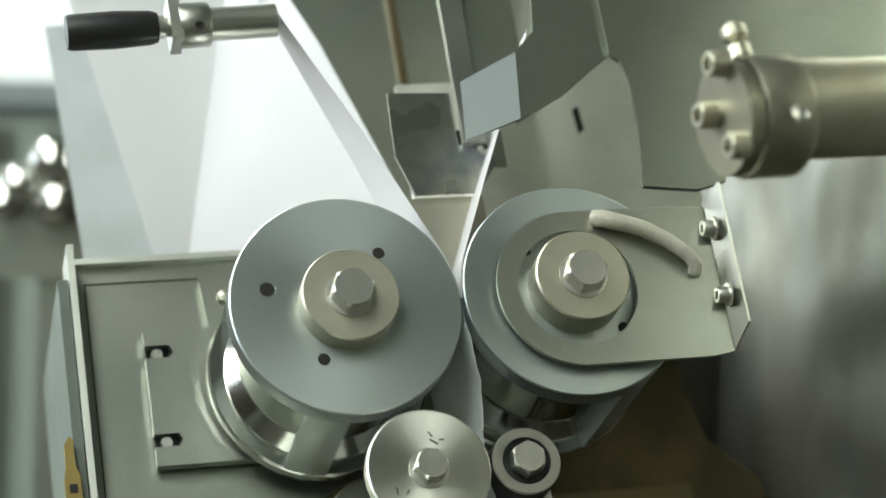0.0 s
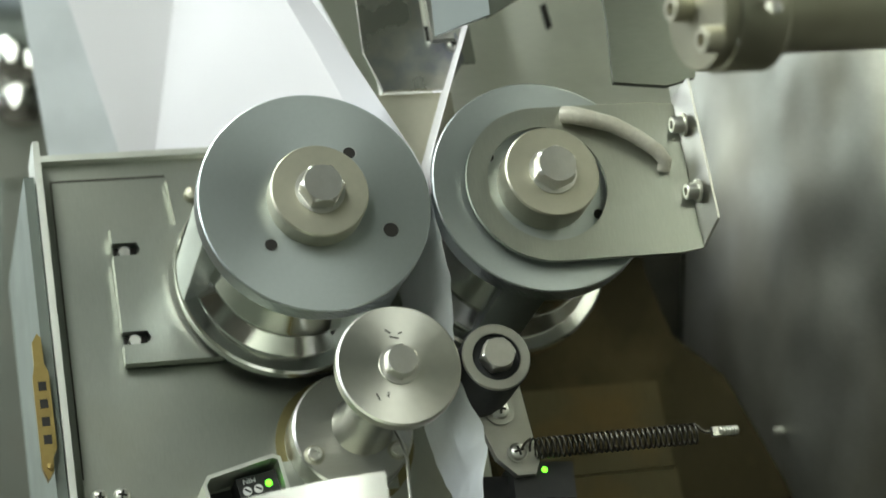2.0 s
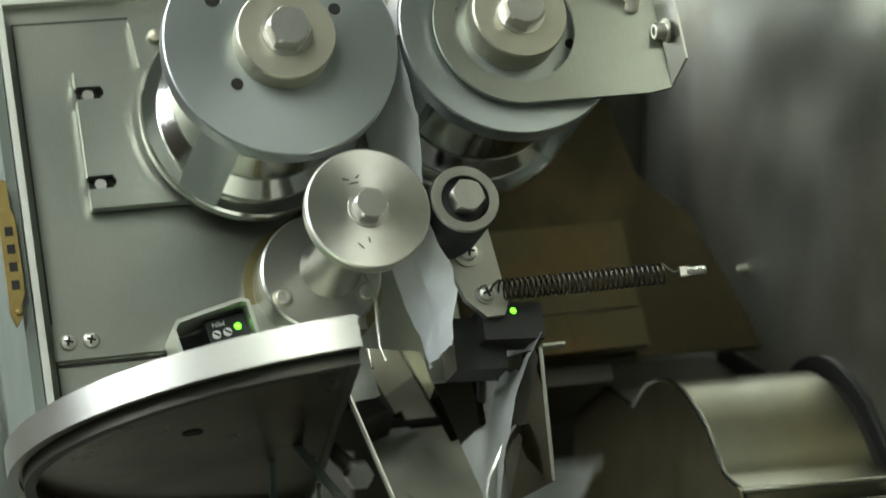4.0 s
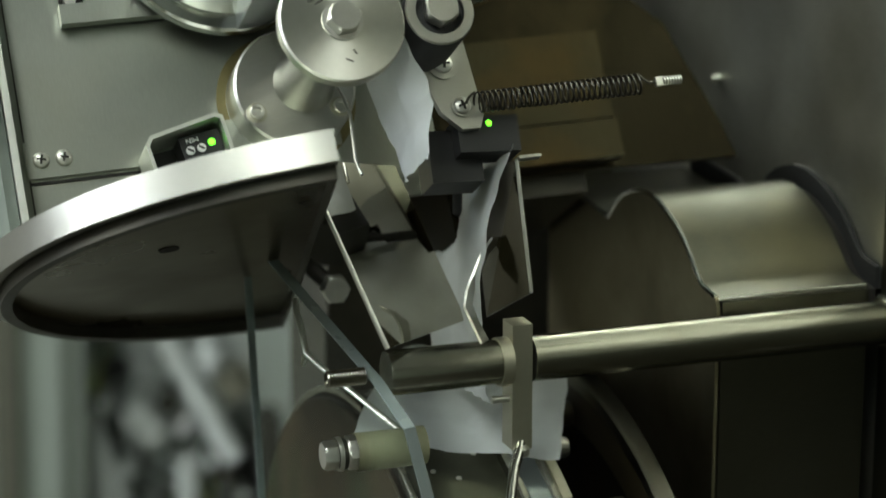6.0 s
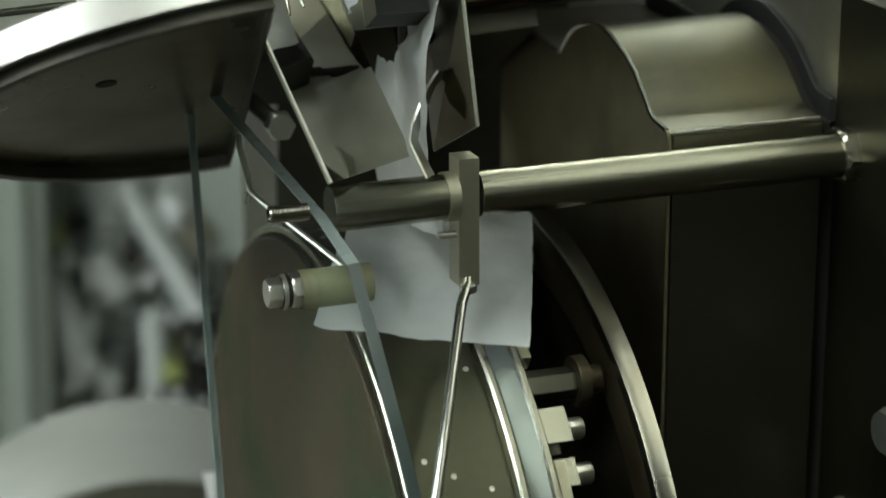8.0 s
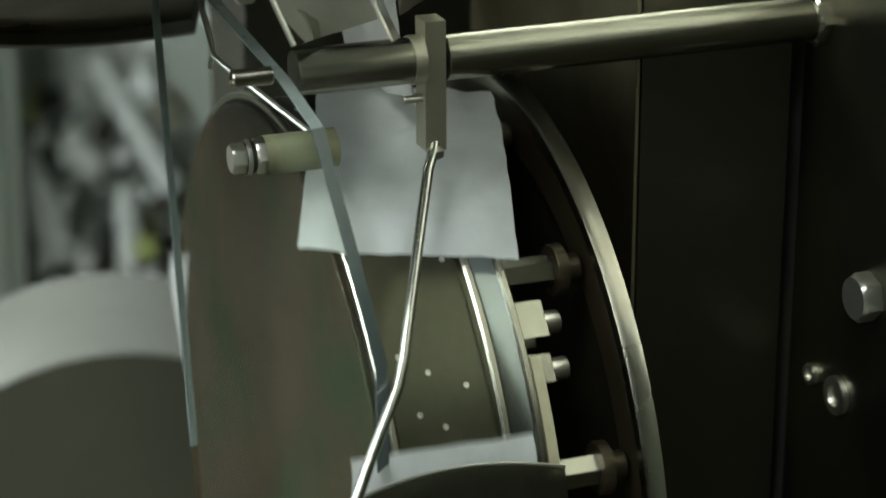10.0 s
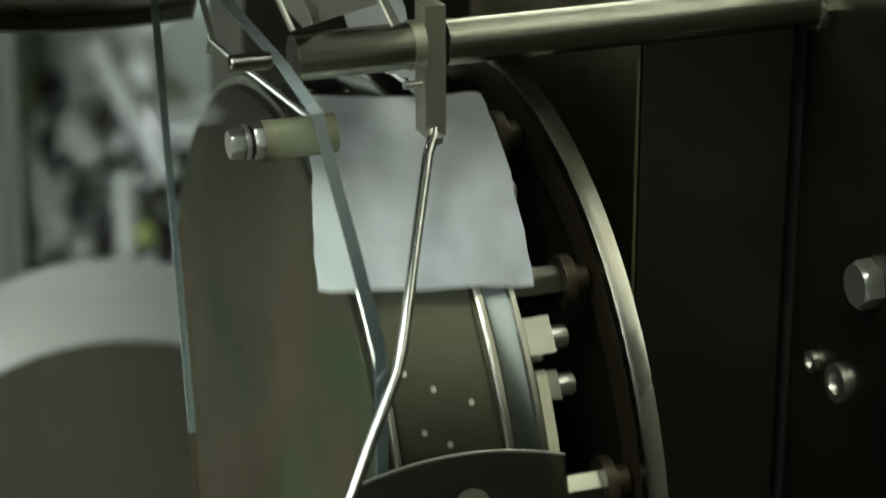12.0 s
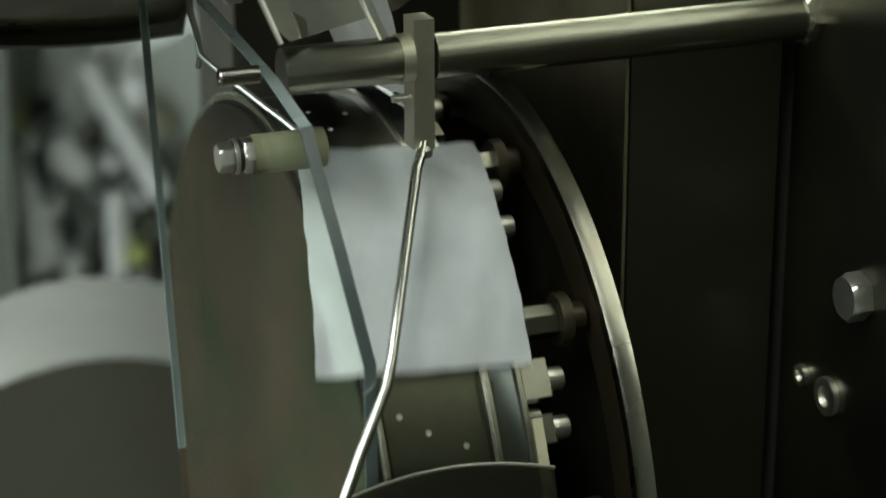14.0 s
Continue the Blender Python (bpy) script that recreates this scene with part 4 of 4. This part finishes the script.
def drum():
    t = thing("vacuum_drum", "steel vacuum drum with ribs, air holes and cap screws", "drum", DRUM @ mm(0, 95, -227))
    part("shell", lathe([(179.4, 13.5), (179.4, 55.5)], "x", 160, cap=False), DRUMST, t)
    part("left_rim", lathe([(181, 8.5), (183.6, 8.5), (184.4, 9.2), (184.4, 11), (182.6, 12), (179.2, 13.6)], "x", 160), BARST, t, "bright turned rim")
    part("inner_rib", lathe([(179.2, 55.4), (183.4, 56), (184.5, 57), (184.5, 59), (183, 60)], "x", 160), BARST, t, "bright rounded rib")
    part("bright_band", lathe([(183, 60), (182.6, 61), (182.6, 70)], "x", 160), BANDST, t, "polished band between the ribs, bluish reflection in its colour")
    part("right_rim", lathe([(182.6, 70), (184.4, 71), (184.4, 73), (183.4, 73.6), (140, 73.6)], "x", 160), BARST, t, "bright turned rim")
    part("left_face", lathe([(181.5, 8.8), (0.001, 9.4)], "x", 96), MATT, t)
    part("right_face", lathe([(141, 73.4), (0.001, 73.4)], "x", 64), MATT, t)
    for k in range(12):
        a0 = 19 + 30 * k

        def at(u, r):
            q = radians(a0 + u)
            return mm(0, -r * math.sin(q), r * math.cos(q), a0 + u)
        p = part("pillar", prism(hexagon(7.2, 30), 73, 100, "x"), BARST, t, "hexagon spacer pillar", m=at(0, 168), bevel=0.5)
        part("washer", lathe([(5, 100), (11, 100), (11.4, 101), (11.4, 105), (6, 105)], "x", 32), RINGFACE, p)
        part("pillar_screw", lathe([(6.4, 105), (6.4, 112), (5.6, 113), (0.001, 113)], "x", 24), RINGFACE, p)
        b = part("clamp_block", box(73.4, 85, -8, 8, -7, 7), BARST, t, bevel=0.6, m=at(9, 177))
        socket_screw(b, 85, 0, 0, 4.8, 8, "x", 1)
        socket_screw(t, 73.4, 0, 0, 4.0, 12, "x", 1).matrix_basis = at(13.5, 163) @ mm(73.4, 0, 0)
        c = part("clamp_foot", box(73.4, 84, -6, 6, -6, 6), BARST, t, bevel=0.6, m=at(-14.5, 176))
        socket_screw(c, 84, 0, 0, 4.8, 8, "x", 1)
        bm = lathe([(176, 74), (184.2, 74), (184.2, 78.5), (176, 78.5), (176, 74)], "x", 12, arc=(90 + a0 - 16, 90 + a0 - 1.5))
        part("gasket_strip", bm, CREAM, t, "cream clamping strip")
    for k in range(12):
        for x, d in ((20, 0.0), (31, 2.6), (24, 8.0), (34, 10.0), (46, 5.0), (50, 17.0)):
            # bright metal dots put the glint of lit holes into the colour
            part("air_hole_glint", lathe([(1.35, 179.3), (1.2, 179.8), (0.7, 179.8), (0.4, 179.5), (0.001, 179.5)], "z", 12), BOLT, t, m=mm(x, 0, 0, 30 * k + d))
    return t


drum_thing = drum()


def reflection_disc():
    # added static disc carrying the reflections of the guard in its colour
    t = thing("guard_reflection_disc", "added dark disc with brown-green guard reflections painted on", "cover", DRUM @ mm(0, 95, -227))
    part("disc", lathe([(0.001, 5.6), (178, 5.6), (179, 6.4), (179, 8.2), (0.001, 8.2)], "x", 96), MURK, t, bevel=0)


reflection_disc()


def ring():
    t = thing("cam_ring", "large dark steel ring plate with a bright rim", "ring", DRUM @ mm(0, 95, -227))
    part("rim", lathe([(180, 114.6), (185.6, 114.6), (187.4, 115.8), (190, 121.4), (180, 121.4)], "x", 160), RIMST, t, "bright machined rim")
    part("face", lathe([(185.6, 114.7), (162, 114.7), (162, 121)], "x", 128), RINGFACE, t)
    part("web_plate", lathe([(163, 120), (40, 120)], "x", 96), MATT, t)


ring()


def lower_guide():
    t = thing("drum_guide", "curved dark polished guide sheet hugging the drum", "guide", DRUM @ mm(0, 95, -227))
    def start(x):
        return 65.2 + 2.0 * ((x - 30) / 46) ** 2
    bm, rows = bmesh.new(), []
    xs = list(range(-12, 77, 8))
    for k in range(12):
        rows.append([bm.verts.new((x, -195 * math.sin(radians(start(x) + 5.6 * k)), 195 * math.cos(radians(start(x) + 5.6 * k)))) for x in xs])
    for p, q in zip(rows, rows[1:]):
        for c in range(len(xs) - 1):
            bm.faces.new((p[c], p[c + 1], q[c + 1], q[c]))
    bmesh.ops.solidify(bm, geom=bm.faces[:], thickness=1.2)
    part("sheet", bm, GUIDEST, t)
    part("top_lip", tube([(x, -195.4 * math.sin(radians(start(x))), 195.4 * math.cos(radians(start(x)))) for x in xs], 0.8, 8), STEEL, t, "bright upper edge")
    part("sight_hole", lathe([(8.4, 196.6), (8.0, 196.2), (0.001, 196.3)], "z", 28), OLIVE, t, m=mm(34, 0, 0, 71.6))


lower_guide()


def sheet(i):
    """A cut paper sheet, curved to the drum; width along x, its length along the drum's turning."""
    n, w = 26, 20
    bm = bmesh.new()
    base = 187.0 + 0.2 * i
    grid = []
    for k in range(n + 1):
        row = []
        for j in range(w + 1):
            a = radians(-17.2 + 34.4 * k / n - 0.4 * (j / w - 0.5))
            x0, x1 = -17 + 15 * k / n, 74 + 2 * k / n
            x = x0 + (x1 - x0) * j / w
            r = base + 1.6 + 1.7 * noise.noise((x * 0.05, k * 0.2, 3.0 * i)) + 1.3 * noise.noise((x * 0.13 + k * 0.12, k * 0.45, 5.0 + i)) + 0.10 * max(0.0, 8 - x)
            row.append(bm.verts.new((x + 0.9 * noise.noise((k * 0.35, 3.0 + i, j * 0.01)) * (1 if j in (0, w) else 0), r * math.sin(a) + (0.8 * noise.noise((x * 0.06, 9.0 * i, k)) if k in (0, n) else 0), r * math.cos(a) - 186)))
        grid.append(row)
    for p, q in zip(grid, grid[1:]):
        for j in range(w):
            bm.faces.new((p[j], p[j + 1], q[j + 1], q[j]))
    t = thing("cut_sheet", "thin crinkled white paper sheet carried by the drum", "paper", DRUM, "cut paper sheets")
    part("leaf", bm, TISSUE, t)
    return t


def background():
    t = thing("large_roll", "large pale grey roll with a dull olive end face", "roll", pose(-0.12, 1.42, 0.478, 0, 0, 8))
    part("surface", lathe([(168, 0), (170, 2), (170, 150), (160, 152)], "y", 72), ROLLM, t)
    part("end_face", lathe([(168, 0), (60, 1), (0.001, 1)], "y", 64), OLIVE, t)
    part("axle", lathe([(0.001, -6), (18, -6), (20, -3), (20, 200)], "y", 28), DARK, t)
    part("stand", box(-55, 55, 165, 225, -478, 45), PAINT, t, "grey steel stand on the floor", bevel=3)
    f = thing("packing_station", "steel packing station with rods and blocks further back", "machine", Matrix.Translation((0, 0.02, 1.24)) @ Matrix.Scale(1.6, 4) @ Matrix.Translation((0, -0.02, -1.24)))
    part("back_sheet", box(-175, -30, 1720, 1730, 560, 830), PALE, f)
    part("top_edge", box(-180, -30, 1690, 1740, 826, 834), PALE, f)
    part("dark_gap", box(-212, -178, 1690, 1700, 735, 752), BLACK, f)
    for (x0, z0), (x1, z1), r, m in (((-150, 790), (-95, 690), 9, PALE), ((-110, 800), (-40, 835), 5, PALE), ((-215, 740), (-180, 640), 13, PALE), ((-130, 690), (-128, 620), 9, PALE),
                                     ((-245, 720), (-238, 600), 14, LIME), ((-100, 760), (-88, 742), 14, NICKEL), ((-262, 770), (-240, 770), 16, PALE), ((-268, 742), (-246, 738), 10, POLISH), ((-70, 730), (-60, 640), 10, DARK)):
        part("link_rod", tube([(x0, 1640, z0), (x1, 1640, z1)], r, 14), m, f)
    part("dark_recess", box(-108, -60, 1660, 1690, 560, 690), BLACK, f)
    part("base_box", box(-420, 60, 1745, 1800, 466, 845), PALE, f)
    rng = random.Random(9)
    for k in range(64):
        x, z = rng.uniform(-290, -45), rng.uniform(585, 828)
        m = (PALE, POLISH, DARK, PALE, WHITE, PALE, POLISH, LIME)[k % 8]
        r = rng.uniform(3, 10)
        if k % 3:
            part("fitting", lathe([(0.001, 0), (r, 0), (r, 12), (r * 0.6, 14), (r * 0.6, 100)], "y", 16), m, f, m=mm(x, 1632, z))
        else:
            part("bracket", box(-r, r, 0, 90, -1.8 * r, 1.8 * r), m, f, m=mm(x, 1640, z, 0, rng.uniform(-40, 40), 0), bevel=1)
    k = thing("control_console", "painted console with shiny chrome knobs further back", "console", pose(-0.31, 1.6, 1.215))
    for x, z, r in ((0, 25, 16), (14, 22, 14), (-24, 8, 12), (-34, -6, 14), (4, -6, 18)):
        part("knob", lathe([(0.001, -r), (r * 0.7, -r * 0.7), (r, 0), (r * 0.8, r * 0.6), (r * 0.5, r)], "y", 24), POLISH, k, m=mm(x, 0, z))
    part("knob_block", box(-46, 30, 20, 80, -60, 20), STEEL, k, bevel=4)
    part("knob_post", box(-14, 14, 30, 70, -800, -50), STEEL, k, bevel=4)
    part("knob_foot", box(-100, 100, -60, 160, -1215, -800), COVER, k, bevel=6)


def rear_hall():
    t = thing("storage_locker", "olive grey metal storage locker with ribbed door", "locker", pose(-0.62, 2.5, 0))
    part("body", box(-260, 300, 20, 420, 0, 1290), PAINT, t, bevel=6)
    for k in range(11):
        part("door_rib", box(-250 + 50 * k, -222 + 50 * k, 8, 20, 60, 1265), OLIVE if k % 3 == 0 else PAINT, t, bevel=2)
    part("top_board", box(-280, 320, 0, 440, 1290, 1318), COVER, t, bevel=4)
    w = thing("white_duct", "white painted ventilation duct along the hall", "duct", pose(-0.6, 2.9, 1.66))
    part("duct", box(-900, 420, 0, 200, -150, 120), PALE, w, bevel=10)
    for x in (-700, 0, 380):
        part("hanger", box(x - 10, x + 10, 90, 110, 120, 1740), STEEL, w)


rear_hall()
background()
sheets = [sheet(i) for i in range(6)]


PERIOD = 0.934
SPEED = 64.2
# the leaf in the chute: phase, place of its upper edge across the chute, drop
CHUTE = [(-1.02, 99, 0), (-0.95, 98, 0), (-0.89, 96, 0), (-0.82, 92, 1), (-0.6, 86, 1), (-0.46, 79, 2), (-0.39, 76, 2), (-0.30, 72, 4)]


# the pusher: seconds after the start of its stroke, lift
STROKE = [(0.0, 0), (0.04, 8), (0.10, 27), (0.16, 38), (0.24, 38), (0.30, 30), (0.37, 3), (0.40, 0), (1.0, 0)]


def along(table, p):
    for a, b in zip(table, table[1:]):
        if p <= b[0]:
            w = max(0.0, (p - a[0]) / (b[0] - a[0]))
            return [u + (v - u) * w for u, v in zip(a[1:], b[1:])]
    return table[-1][1:]


SKEW = [(-0.06, -26), (0.2, -20), (0.4, -7), (0.57, -4), (0.8, -2.5), (0.88, 0)]


def on_drum(p):
    early = max(0.0, min(1.0, (0.42 - p) / 0.18))
    c = SPEED * p + 4.5 * early
    skew = along(SKEW, p)[0]
    lift = 5 * max(0.0, min(1.0, (0.3 - p) / 0.4))
    slide = -5 * early - 0.42 * (max(25, min(66, c)) - 44) + 28 * max(0.0, min(1.0, (c - 95) / 30))
    return DRUM @ mm(0, 95, -227, c, 0, 0) @ mm(slide + 70, -55, 186 + lift, 0, 0, skew) @ mm(-70, 55, 0)


def in_chute(p):
    top, drop = along(CHUTE, p)
    lean = math.degrees(math.atan2(top - 82, 66))
    return UNIT @ mm(82, 71, -176 - drop, 18, lean, 0) @ mm(0, 28, 6, 0, 0, -90) @ mm(0, 0, 0, 90, 0, 0) @ mm(-31, 0, 0)


def sheet_pose(p):
    if p < -0.3:
        return in_chute(p)
    if p < -0.06:
        w = (p + 0.3) / 0.24
        return in_chute(-0.3).lerp(on_drum(-0.06), w * w)
    if p > 4.0:
        behind = UNIT @ mm(28, 132, -62, 90, 0, 0) @ mm(-31, 0, 0)
        if p < 4.35:
            return on_drum(4.0).lerp(behind, (p - 4.0) / 0.35)
        return behind.lerp(in_chute(-1.02), min(1.0, max(0.0, (p - 4.46) / 0.12)))
    return on_drum(p)


def motions():
    step = [k * 0.25 for k in range(57)]
    walk(roller_left, [(t, UNIT @ mm(0, 0, 0, 0, 96 * t, 0)) for t in step])
    walk(roller_right, [(t, UNIT @ mm(101, 0, 0.6, 0, -96 * t, 0)) for t in step])
    walk(guide, [(t, UNIT @ mm(23.5, 0, -76.5, 0, 170 * t, 0)) for t in step])
    walk(idler_thing, [(t, UNIT @ mm(66, 0, -75.5, 0, -320 * t, 0)) for t in step])
    walk(drum_thing, [(t, DRUM @ mm(0, 95, -227, 32 * t, 0, 0)) for t in step])
    walk(web_pusher, [(k * 0.04, UNIT @ mm(0, 0, along(STROKE, (k * 0.04 - 0.42) % PERIOD)[0])) for k in range(351)])
    for i, ob in enumerate(sheets):
        rows = []
        for k in range(281):
            t = k * 0.05
            p = (t - 13.428 + PERIOD * i + 1.02) % (6 * PERIOD) - 1.02
            rows.append((t, sheet_pose(p)))
        walk(ob, rows)


motions()
